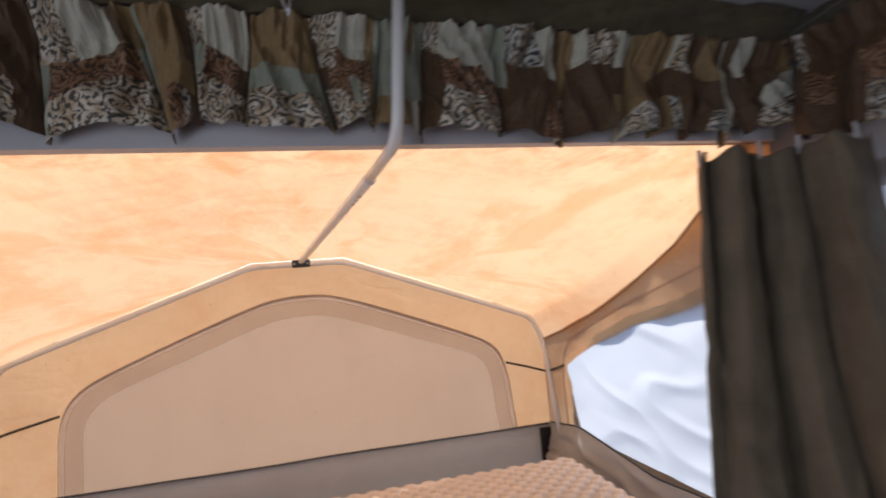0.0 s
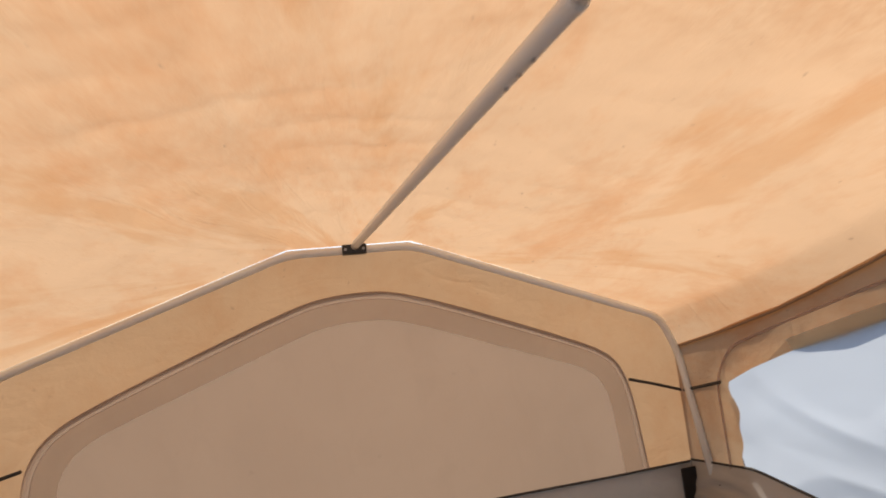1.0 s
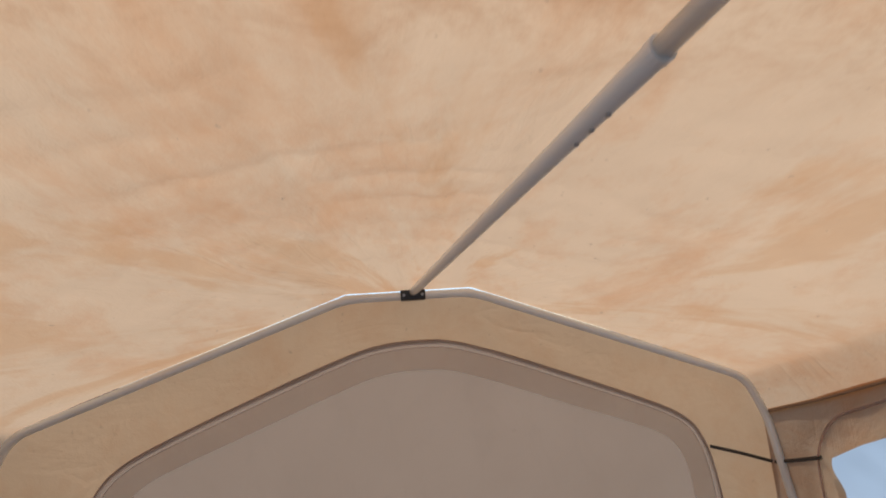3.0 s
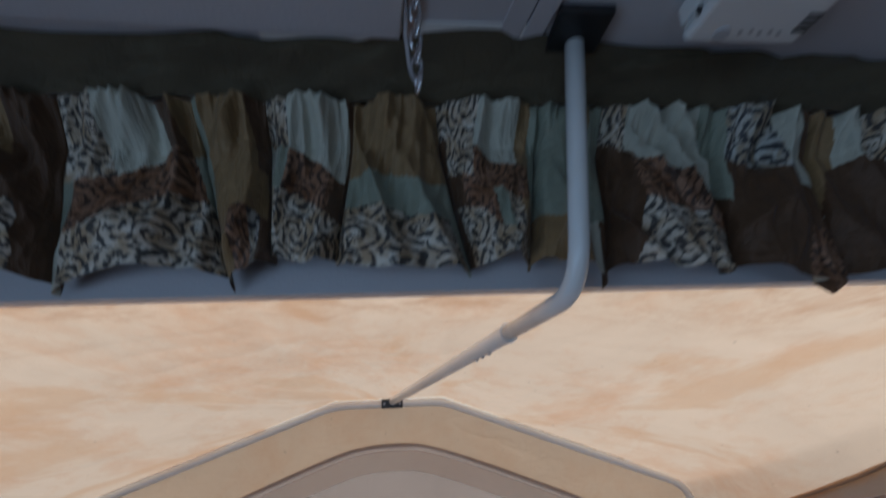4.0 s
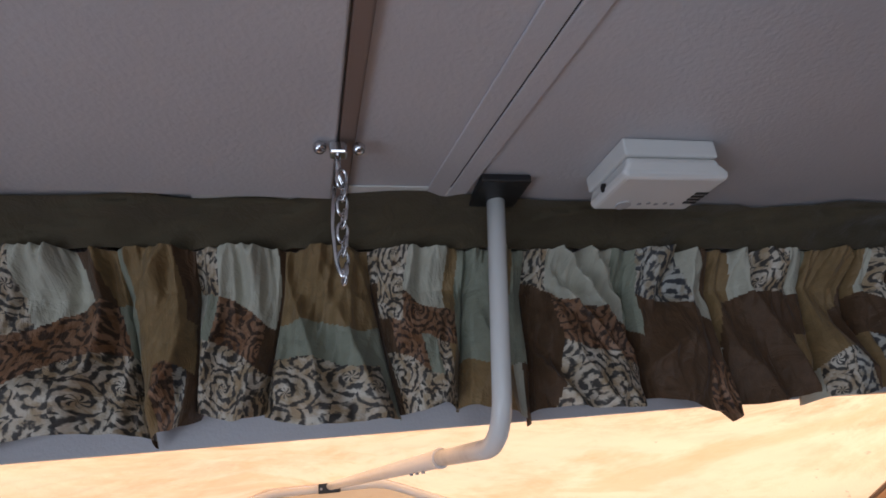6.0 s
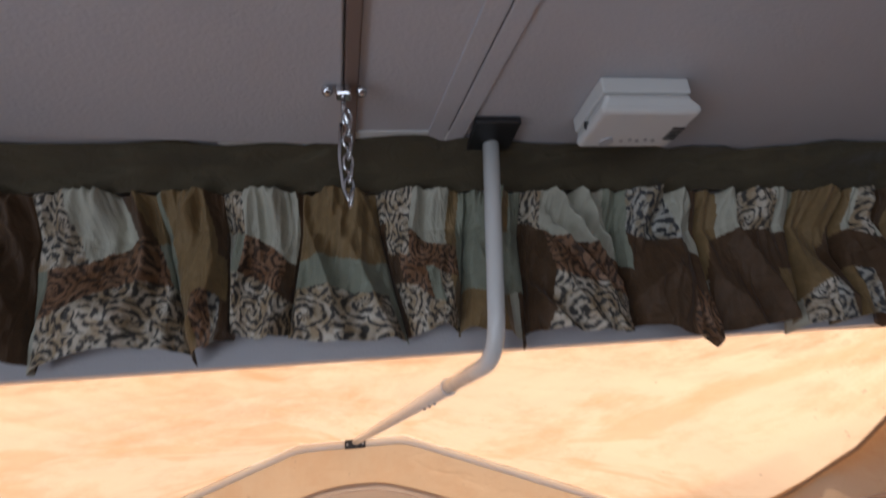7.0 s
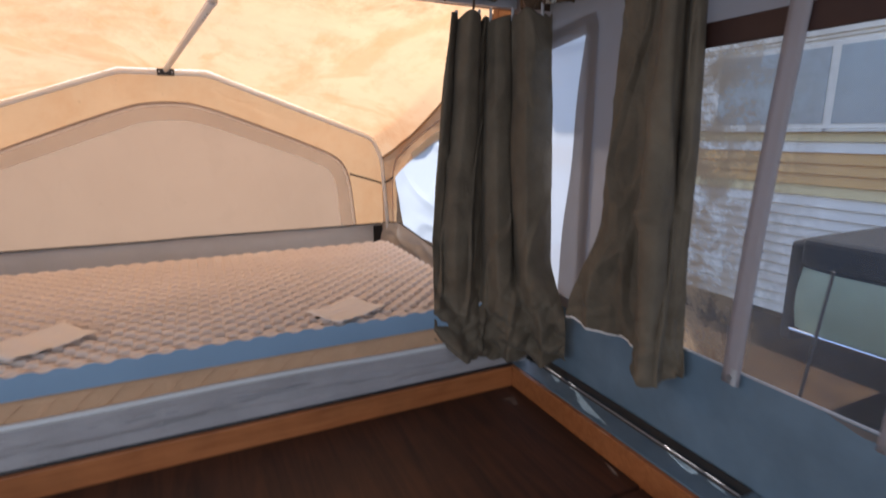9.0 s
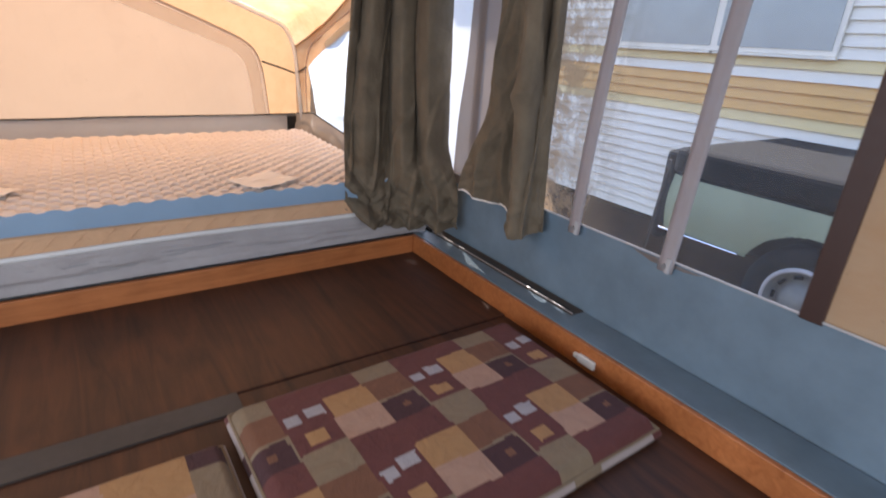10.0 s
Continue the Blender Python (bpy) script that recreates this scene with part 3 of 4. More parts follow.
    return Vector((m.x, YB + 0.006 + 0.003 * fbm((m.x, m.z, 5), 3), m.z))


OUTER = [Vector((x, 0, z)) for x, z in [(-1.01, 0.99)] + BOW + [(1.01, 0.99)]]
OUTER_AT = np.cumsum([0.0] + [(b - a).length for a, b in zip(OUTER, OUTER[1:])])


def end_wall(u, v):
    """End wall round the end window: v from the window's edge to the bow."""
    p = flap_line(u, -0.003)
    d = u * OUTER_AT[-1]
    x, z = float(np.interp(d, OUTER_AT, [q.x for q in OUTER])), float(np.interp(d, OUTER_AT, [q.z for q in OUTER])) + (0.014 if 0.1 < u < 0.9 else 0)
    q = Vector((lerp(p.x, x, v), 0, lerp(p.z, z, v)))
    return Vector((q.x, YB + 0.012 + 0.005 * fbm((q.x, q.z, 1), 2.5) * v, q.z))


tagged(part("wall_tent_end", sheet(end_wall, 260, 14), M_WALL, fix=False), "tan canvas end wall of the bunk tent", "wall", kind="structure")

t = thing("window_flap", "pale tan canvas flap zipped over the tent's end window", "window flap")
part("flap_panel", sheet(flap_panel, 100, 16), M_FLAP, t, fix=False)
part("hem", flap_strip(0.016, 0.074, YB + 0.001), M_HEM, t, "doubled grey-tan hem", fix=False)
for inset, r in ((-0.003, 0.0008), (0.006, 0.0006), (0.015, 0.0008)):
    part("piping", tube([flap_line(k / 160, inset) + Vector((0, YB + 0.001, 0)) for k in range(161)], r, 6), M_TAPE, t, "mauve-grey piping")

# dark zips between flap and corner, on the end wall and the side wall
t = thing("tent_zips", "dark zips sewn into the tent's corner", "zip", kind="structure")
part("zip", tube([(0.83, YB + 0.004, 1.272), (0.92, YB + 0.004, 1.245), (1.0, YB + 0.002, 1.218)], 0.0045, 8), M_SEAM, t)
part("zip", tube([(-0.785, YB + 0.004, 1.272), (-0.92, YB + 0.004, 1.24), (-1.0, YB + 0.002, 1.218)], 0.0045, 8), M_SEAM, t)
part("zip", tube([(1.003, YB - 0.01, 1.218), (1.002, 2.31, 1.238), (1.0, 2.22, 1.262)], 0.0045, 8), M_SEAM, t)


# sides of the tent, with their milky windows
WIN_TOP = [(1.1, 1.58), (1.3, 1.545), (1.5, 1.485), (1.74, 1.435), (1.97, 1.362), (2.1, 1.31), (2.19, 1.265)]


def win_left(z):
    """The window's ragged edge towards the corner."""
    return 2.18 + 0.008 * math.sin(31 * z) + 0.006 * math.sin(67 * z) - 0.06 * max(0, 1.2 - z)


def side_wall(sign):
    def out(y, z, extra=0.0):
        return Vector((sign * (1.005 + extra + 0.012 * fbm((y, z, sign), 3) * min(1, (YB - y) * 4)), y, z))

    def upper(u, v):
        y = lerp(1.24, YB + 0.012, u)
        return out(y, lerp(along(WIN_TOP, y), fold_z(y) + 0.012, v))

    def corner(u, v):
        z = lerp(0.985, 1.2655, v)
        return out(lerp(win_left(z), YB + 0.012, u), z)

    def pane_of(u, v):
        y = lerp(1.25, 2.25, u)
        z = lerp(0.985, along(WIN_TOP, y) + 0.03, v)
        return Vector((sign * (1.065 - 0.15 * (z - 0.985) + 0.006 * fbm((y + z * 1.5, z * 0.6 - y * 0.4, 4), 1.3) + 0.012 * max(0, 0.3 - abs(noise.noise(Vector((y * 2.2 + z * 3.4, z * 5.5 - y * 2.4, 2)))))), y, z))

    t = thing("wall_tent_" + ("east" if sign > 0 else "west"), "tan canvas side of the bunk tent with a milky window", "wall", kind="structure")
    # the roof's lighter canvas, used here to brighten the dimly lit sides
    part("canvas", sheet(upper, 90, 10), M_ROOF, t, fix=False)
    part("canvas", sheet(corner, 12, 40), M_ROOF, t, fix=False)
    part("window_vinyl", sheet(pane_of, 110, 60), M_MILKY, t, "cloudy white window vinyl", fix=False)
    # strip added to close the corner gap against leaking sun
    part("gusset", sheet(lambda u, v: Vector((sign * lerp(0.99, 1.105, u), 1.243, lerp(0.8, LIP + 0.02, v))), 4, 20), M_WALL, t, fix=False)
    edge = bend([(sign * 1.0, 2.235, 1.0), (sign * 1.0, 2.235, 1.27), (sign * 1.0, 2.17, 1.36), (sign * 1.0, 1.97, 1.43), (sign * 1.0, 1.74, 1.505), (sign * 1.0, 1.4, 1.6)], 0.05)
    part("piping", tube(edge, 0.003, 6), M_TAPE, t, "mauve-grey piping")
    part("seam", tube([(sign * 1.0, y, fold_z(y) + 0.004) for y in np.linspace(1.26, 2.39, 24)], 0.0035, 6), M_SEAMTAN, t)


side_wall(1)
side_wall(-1)


# grey vinyl skirt round the foot of the tent
def skirt_end(u, v):
    x = lerp(-1.02, 1.02, u)
    return Vector((x, YB + 0.002 - 0.02 * math.sin(math.pi * v) + 0.006 * fbm((x, v, 6), 3), lerp(0.78, 1.005 + 0.003 * fbm((x, 0, 0), 2), v)))


def skirt_side(sign):
    def f(u, v):
        y = lerp(1.1, YB + 0.003, u)
        top = along([(1.1, 1.0), (1.5, 1.015), (1.7, 1.0), (2.0, 1.03), (2.15, 1.045), (2.4, 1.008)], y)
        return Vector((sign * (lerp(0.93, 1.0, v ** 0.7) + 0.02 * fbm((y * 2, v * 2, 3), 3) * math.sin(math.pi * v)), y, lerp(0.84, top, v)))
    return f


t = thing("tent_skirt", "wrinkled grey vinyl skirt round the tent's foot", "tent skirt", kind="structure")
part("end_band", sheet(skirt_end, 90, 10), M_BAND, t, fix=False)
part("side_band", sheet(skirt_side(1), 70, 16), M_BAND, t, fix=False)
part("side_band", sheet(skirt_side(-1), 70, 16), M_BAND, t, fix=False)
part("edge_binding", tube([(x, YB - 0.003, 1.006 + 0.003 * fbm((x, 0, 0), 2)) for x in np.linspace(-1, 0.99, 30)], 0.0035, 6), M_SEAM, t, "dark edge binding")
part("edge_binding", tube([skirt_side(1)(u, 1.0) for u in np.linspace(0.1, 1, 30)], 0.0035, 6), M_SEAM, t, "dark edge binding")
part("corner_patch", box((0.935, YB - 0.035, 0.85), (0.985, YB - 0.03, 1.0), 0.002), M_BLACK, t, "black corner patch")
part("corner_patch", box((0.992, YB - 0.12, 0.85), (0.997, YB - 0.04, 0.985), 0.002), M_BLACK, t, "black corner patch")

# bunk board
tagged(part("bunk_board", box((-0.99, 1.02, 0.8), (0.99, 2.42, 0.845), 0.004), M_GREYVINYL), "grey bunk board pulled out over the box end", "bunk board", kind="structure")

# right-hand canvas wall with its windows
WA = (-0.17, 0.66, 1.005, 1.65)     # clear window: y from, to, z from, to
WC = (0.865, 1.2, 0.99, 1.74)      # narrow window by the corner


def wall_east_point(u, v):
    y, z = lerp(BACK, 1.24, u), lerp(0.985, LIP + 0.03, v)
    return Vector((XW + 0.006 * fbm((y, z, 7), 2.2), y, z))


def wall_hole(u, v):
    y, z = lerp(BACK, 1.24, u), lerp(0.985, LIP + 0.03, v)
    return (WA[0] < y < WA[1] and WA[2] < z < WA[3]) or (WC[0] < y < WC[1] and WC[2] < z < WC[3] - 0.12 * max(0, y - 0.87))


t = east_wall = thing("wall_canvas_east", "pale canvas side wall above the blue-grey vinyl", "wall", kind="structure")
part("canvas", sheet(wall_east_point, 260, 90, skip=wall_hole, slot=lambda u, v: 1 if lerp(BACK, 1.24, u) < WA[0] else 0), [M_NORTH, M_WALL], t, fix=False)

def west_point(u, v):
    return Vector((-XW, lerp(BACK, 1.24, u), lerp(0.77, LIP + 0.03, v)))


def west_hole(u, v):
    p = west_point(u, v)
    return -1.72 < p.y < 0.62 and 1.0 < p.z < 1.64


t2 = thing("wall_canvas_west", "pale canvas side wall with a long window", "wall", kind="structure")
part("canvas", sheet(west_point, 120, 40, skip=west_hole), M_NORTH, t2, fix=False)
part("pane", sheet(lambda u, v: Vector((-XW - 0.006, lerp(-1.74, 0.64, u), lerp(0.98, 1.66, v))), 8, 4), M_MILKY, t2, fix=False)


def south_point(u, v):
    return Vector((lerp(-1.11, 1.11, u), BACK + 0.04, lerp(0.88, LIP + 0.02, v)))


def south_hole(u, v):
    p = south_point(u, v)
    return abs(p.x) < 0.76 and 0.94 < p.z < 1.76


t2 = thing("wall_canvas_south", "tan canvas end wall with a wide window", "wall", kind="structure")
part("canvas", sheet(south_point, 60, 30, skip=south_hole), M_WALL, t2, fix=False)
part("pane", sheet(lambda u, v: Vector((lerp(-0.78, 0.78, u), BACK + 0.034, lerp(0.92, 1.78, v))), 6, 4), M_MILKY, t2, fix=False)


def vinyl_point(u, v):
    y = lerp(BACK, 1.06, u)
    return Vector((lerp(1.05, XW - 0.004, v) + 0.004 * fbm((y, v, 2), 2.5) + 0.05 * max(0, (y - 0.75)) * v * (1 - v), y, lerp(RIM - 0.012, 1.012, v)))


part("lower_vinyl", sheet(vinyl_point, 120, 10), M_BLUEVINYL, t, "smooth blue-grey vinyl", fix=False)
part("piping", tube([(XW - 0.008, y, 1.012) for y in np.linspace(BACK, 1.05, 12)], 0.0028, 8), M_PALE, t, "pale welt")

t = thing("window_1", "clear smeared vinyl window with a dark brown border", "window", kind="structure")


def pane_point(w):
    def f(u, v):
        y, z = lerp(w[0], w[1], u), lerp(w[2], w[3], v)
        return Vector((XW + 0.006 + 0.006 * fbm((y, z, 9), 3), y, z))
    return f


pane = part("pane", sheet(pane_point((WA[0] - 0.01, WA[1] + 0.01, WA[2] - 0.015, WA[3] + 0.01)), 30, 20), M_CLEAR, t, fix=False)
part("border", box((XW - 0.012, WA[0] - 0.03, WA[3] - 0.012), (XW - 0.004, WA[1] + 0.02, WA[3] + 0.035), 0.003), M_BROWNTRIM, t)
part("border", box((XW - 0.012, WA[0] - 0.035, WA[2]), (XW - 0.004, WA[0] + 0.005, WA[3] - 0.013), 0.003), M_BROWNTRIM, t)
def slant_hem(u, v):
    y = lerp(WC[0] - 0.02, 1.235, u)
    return Vector((XW - 0.009, y, WC[3] - 0.125 * max(0, y - 0.87) + lerp(-0.018, 0.03, v)))


part("hem", sheet(slant_hem, 12, 2), M_NORTH, east_wall, fix=False)


# grey strip that stands in for the slanting shadow beside the narrow window
def leaning_shade(u, v):
    z = lerp(WC[2] - 0.01, WC[3] + 0.01, v)
    return Vector((XW - 0.008, lerp(WC[0] - 0.03, WC[0] + 0.016 + 0.1 * (WC[3] - z) + 0.004 * math.sin(17 * z), u), z))


# this strip is shade in cloth form, not a sewn edge
part("hem", sheet(leaning_shade, 4, 30), M_NORTH, east_wall, fix=False)
t = thing("window_2", "narrow clear vinyl window beside the corner curtain", "window", kind="structure")
part("pane", sheet(lambda u, v: Vector((XW + 0.006, lerp(WC[0] - 0.01, WC[1] + 0.01, u), lerp(WC[2] - 0.01, WC[3] + 0.01, v))), 12, 24), M_CLEARER, t, fix=False)


# ---- poles ----
t = thing("bow_pole", "white steel bow holding up the tent's end", "tent bow")
bowpts = bend([(-1.0, YB - 0.115, 0.85), (-1.0, YB - 0.012, 1.34)] + [(x, YB - 0.01, z) for x, z in BOW[1:-1]] + [(1.0, YB - 0.012, 1.34), (1.0, YB - 0.115, 0.85)], 0.045)
part("tube", tube(bowpts, 0.0115, 14), M_TUBE, t, smooth=True)
clip = part("clip", box((0.003, YB - 0.026, 1.722), (0.07, YB + 0.003, 1.75), 0.003), M_BLACK, t, "black plastic clip")
for x in (0.012, 0.061):
    part("screw", tube([(x, YB - 0.029, 1.736), (x, YB - 0.024, 1.736)], 0.004, 8), M_ALU, clip)

t = thing("roof_support_tube", "white bent steel tube between ceiling plate and tent bow", "support tube")
TTOP, TBEND, TJOINT, TCLIP = Vector((0.238, 1.097, 2.085)), Vector((0.221, 1.12, 1.826)), Vector((0.196, 1.337, 1.815)), Vector((0.036, YB - 0.03, 1.742))
upper = bend([TTOP, TBEND, TJOINT], 0.05, 10)
part("upper_tube", tube(upper, 0.0102, 16), M_TUBE, t, smooth=True)
low = part("lower_tube", tube([TJOINT.lerp(TCLIP, k) for k in (-0.004, 0.0, 0.25, 0.5, 0.75, 0.97, 1.0)], [0.0118, 0.0122, 0.012, 0.012, 0.012, 0.0115, 0.009], 16), M_TUBE, t, smooth=True)
d = (TCLIP - TJOINT).normalized()
for k in (0.075, 0.105, 0.135):
    p = TJOINT.lerp(TCLIP, k)
    part("rivet", tube([p + Vector((0, 0, -0.011)), p + Vector((0, 0, -0.0148))], 0.0028, 8), M_ALU, low)
part("collar", tube([TJOINT - d * 0.006, TJOINT + d * 0.004], 0.0132, 16), M_TUBE, low)
part("ceiling_plate", box((0.21, 1.05, 2.08), (0.264, 1.112, 2.089), 0.002), M_BLACK, t, "dark steel ceiling plate")

# ---- ceiling fittings ----
t = thing("ceiling_trim", "ridged joint strips on the grey ceiling", "ceiling trim", kind="structure")
turn = Matrix.Translation((0.181, 1.1, 0)) @ pose(0, 0, 0, 0, 0, 7.5) @ Matrix.Translation((-0.194, -1.1, 0))
part("batten", box((0.17, -1.2, CEIL - 0.003), (0.1931, 1.12, CEIL - 0.0005), 0.001, m=turn), M_CEIL, t)
part("batten", box((0.1949, -1.2, CEIL - 0.003), (0.216, 1.12, CEIL - 0.0005), 0.001, m=turn), M_CEIL, t)
part("joint", box((0.1934, -1.2, CEIL - 0.0015), (0.1946, 1.12, CEIL - 0.0005), m=turn), M_BLACK, t, "dark open joint")
turn = Matrix.Translation((0.07, 1.0, 0)) @ pose(0, 0, 0, 0, 0, 3) @ Matrix.Translation((-0.07, -1.0, 0))
part("panel_edge", box((-0.9, -1.2, CEIL - 0.008), (0.064, 1.1, CEIL - 0.0005), 0.002, m=turn), M_CEIL, t, "edge of the grey ceiling panel")
part("brown_strip", box((0.0655, -1.2, CEIL - 0.006), (0.08, 1.1, CEIL - 0.0006), 0.002, m=turn), M_CEILTRIM, t, "brown joint strip")

part("edge_trim", box((-0.08, 1.08, CEIL - 0.0025), (0.185, 1.112, CEIL - 0.0006), 0.0005), M_WHITE, t, "pale edge trim of the roof")

t = thing("hanging_chain", "short chrome chain and hook screwed to the ceiling", "chain")
part("bracket", box((0.058, 0.985, CEIL - 0.02), (0.073, 0.998, CEIL - 0.0085), 0.002), M_CHROME, t)
for x in (0.05, 0.083):
    bm = bmesh.new()
    bmesh.ops.create_uvsphere(bm, u_segments=10, v_segments=6, radius=0.006, matrix=Matrix.Translation((x, 0.99, CEIL - 0.013)))
    part("screw", bm, M_CHROME, t, smooth=True)
part("hook", tube(bend([(0.065, 0.992, CEIL - 0.012), (0.065, 0.996, CEIL - 0.035), (0.070, 1.0, CEIL - 0.045), (0.065, 1.004, CEIL - 0.04)], 0.006), 0.0026, 8), M_CHROME, t, smooth=True)


def chain_link(i):
    bm = bmesh.new()
    pts = [Vector((0.0045 * math.cos(a), 0, 0.0085 * math.sin(a))) for a in np.linspace(0, 2 * math.pi, 15)]
    add_tube(bm, pts, 0.0015, 7, False)
    m = Matrix.Translation((0.068 + 0.0015 * (i % 2), 0.992 + 0.001 * i, CEIL - 0.042 - 0.0118 * i)) @ pose(0, 0, 0, 6, 0, 90 * (i % 2) + 20)
    bmesh.ops.transform(bm, matrix=m, verts=bm.verts)
    return bm


for i in range(8):
    part("link", chain_link(i), M_CHROME, t, smooth=True)
part("hook", tube(bend([(0.062, 0.99, CEIL - 0.05), (0.060, 0.993, CEIL - 0.085), (0.063, 0.996, CEIL - 0.118), (0.069, 0.997, CEIL - 0.13), (0.071, 0.997, CEIL - 0.115)], 0.006), 0.0017, 8), M_CHROME, t, smooth=True)

t = thing("gas_alarm", "white plastic gas alarm screwed to the ceiling", "alarm", at=(0.381, 1.022, CEIL))
t.scale = (0.87, 0.97, 1.2)
body = bmesh.new()
add_box(body, (-0.06, -0.046, -0.0162), (0.054, 0.036, -0.0005), 0.002)
part("base", body, M_WHITE, t)
bm = box((-0.06, -0.046, -0.034), (0.054, 0.036, -0.0165), 0.006, 3)
for v in bm.verts:
    if v.co.z < -0.026:
        v.co.y = lerp(v.co.y, 0.0, 0.06)
        v.co.x += 0.012 if v.co.x > 0 else -0.004
cover = part("cover", bm, M_WHITE, t)
part("test_button", tube([(-0.03, 0.018, -0.0335), (-0.03, 0.018, -0.0355)], 0.009, 20), M_PALE, cover, "round pale button")
for k in range(5):
    part("slot", tube([(-0.01 + 0.011 * k, 0.016 - 0.002 * (k % 2), -0.0338), (-0.01 + 0.011 * k, 0.016 - 0.002 * (k % 2), -0.0346)], 0.0026, 8), M_GREYVINYL, cover)
for k in range(4):
    part("print_bar", box((0.046, -0.012 + 0.007 * k, -0.0348), (0.062, -0.008 + 0.007 * k, -0.0335)), M_BLACK, cover, "dark unreadable print")
part("sensor_hole", tube([(-0.0605, 0.0, -0.026), (-0.0645, 0.0, -0.026)], 0.004, 10), M_BLACK, cover)

# ---- valances ----
CLOTHS = {"c": M_CREAM, "g": M_SAGE, "t": M_TAUPE, "b": M_BROWN, "s": M_SCROLL, "d": M_DAMASK, "k": M_GREYSCROLL}
CODES = list(CLOTHS)
# pleats of the front valance: left edge at the top and at the hem, cloths row by row from left to right, length at both sides
# the b cells ending the third pleat's rows paint its fold's shadow
PLEATS = [(-0.42, -0.4, "tgttbb bttbbb ssssbb", 0.95, 1.0), (-0.3, -0.29, "ssscccbt gddddddg csssssss", 0.97, 1.0), (-0.165, -0.118, "gtttttbb gttttttb bttddkbb", 0.99, 0.93),
          (-0.087, -0.075, "sscccccb cgddddbb csssssss", 0.92, 0.93), (0.008, -0.01, "tttttttt tttttttt gggggggg sssssssg", 0.94, 1.02),
          (0.098, 0.13, "sssccctg bssddddg bbddgstt bsssssst", 0.94, 0.96), (0.215, 0.195, "gggggtgg gggggggg gggggggb tttttcbb", 0.96, 0.98),
          (0.29, 0.275, "sscccccg bbdddddd bbssssss", 1.02, 0.97), (0.425, 0.43, "gkkkkccb gbbbbbbb bbbbbddb", 0.97, 1.06),
          (0.545, 0.535, "ttccsssccg tbbbbbbbb cbbbbbtt", 0.97, 1.02), (0.7, 0.655, "tttttb ttttbb csskbb", 1.0, 0.97),
          (0.775, 0.735, "tcssct bbbbbb ttkbbb", 0.97, 1.02), (0.83, 0.8, "bbttbb bbbbbb bbkkkb", 1.0, 1.02),
          (0.905, 0.895, "cbcccb cbbbbb cbbbbb", 0.93, 0.97), (0.985, 0.97, "bbbttt bccccc bssssc", 0.9, 0.84), (1.09, 1.1, "", 1, 1)]


def random_pleats(a, b, seed, kinds=(("sscc", "tttb", "ggcc", "kkcc", "ccgb"), ("dddb", "bbbb", "ttbb", "bddd", "tggb"), ("ssss", "bbbb", "csss", "sssc", "kkss"))):
    rnd = random.Random(seed)
    out, x = [], a
    while x < b - 0.06:
        out.append((x, x + rnd.uniform(-0.02, 0.02), " ".join(rnd.choice(r) for r in kinds), rnd.uniform(0.92, 1.03), rnd.uniform(0.92, 1.05)))
        x += rnd.uniform(0.075, 0.135)
    return out


def ruffle(pleats, height, place, seed, amp=0.032, per=48, down=40):
    """A gathered patchwork ruffle in pleats; place(s, out, h) puts a point of it: s along, out of the wall, h below the header."""
    rnd = random.Random(seed)
    shape = [(rnd.uniform(-2.6, 2.6), rnd.uniform(0.75, 1.3), rnd.uniform(-0.6, 0.6), rnd.uniform(0, 6.28)) for _ in pleats]
    sway = [(rnd.uniform(-0.07, 0.07), rnd.uniform(-0.34, 0.34), rnd.choice((0, 0, 0.08, -0.08))) for _ in pleats]
    n = len(pleats) - 1

    def split(u):
        k = min(n - 1e-9, u * n)
        i = int(k)
        return i, k - i

    def pt(u, v):
        i, f = split(u)
        twist, deep, kink, phase = shape[i]
        g = v ** 1.2
        left, right = lerp(pleats[i][0], pleats[i][1], g), lerp(pleats[i + 1][0], pleats[i + 1][1], g)
        w, mid = right - left, (left + right) / 2
        x = mid + w * (f - 0.5)
        bell = max(0.0, math.sin(math.pi * f)) ** 0.62
        crown = bell * (0.8 + 0.2 * math.sin(math.pi * f + kink))
        s = mid + w * (f - 0.5) * (1 + 0.5 * max(0.0, math.sin(math.pi * f)) ** 0.7 * v ** 0.5)
        out = -0.034 * min(1, v * 4) + (0.006 + amp * deep * v ** 0.75) * 1.6 * crown + 0.014 * twist * v * (f - 0.5)
        # upright folds inside the pleat, sharper towards the gathering
        fold = abs(noise.noise(Vector((x * 27 + 3.2 * v * (twist / 2.6), v * 1.3, seed))))
        fine = abs(noise.noise(Vector((x * 85 + 2 * v, v * 2.5, seed + 2))))
        out += bell * (0.06 * (0.25 - fold) * (1 - 0.25 * v) + 0.014 * (0.35 - fine) * (1 - 0.5 * v))
        out += 0.006 * (math.sin(190 * x) + 0.7 * math.sin(310 * x + i)) * (1 - v) ** 3 * min(1, v * 8)
        out += 0.008 * math.sin(7 * f + phase + 4 * v) * v * bell
        tip = sway[i][2] * (f if sway[i][2] > 0 else f - 1) ** 3 * v ** 2
        h = v * height * (lerp(pleats[i][3], pleats[i][4], f) + tip + 0.025 * math.sin(6 * f + phase) + 0.012 * noise.noise(Vector((x * 60, 0, seed))))
        return place(s, out, h)

    def pick(u, v):
        i, f = split(u)
        rows = pleats[i][2].split()
        tilt = sway[i][0] + sway[i][1] * (f - 0.5) + 0.03 * math.sin(9 * f + i)
        breaks = (0.36, 0.66) if len(rows) == 3 else (0.3, 0.52, 0.74)
        row = rows[sum(v + tilt > b for b in breaks)]
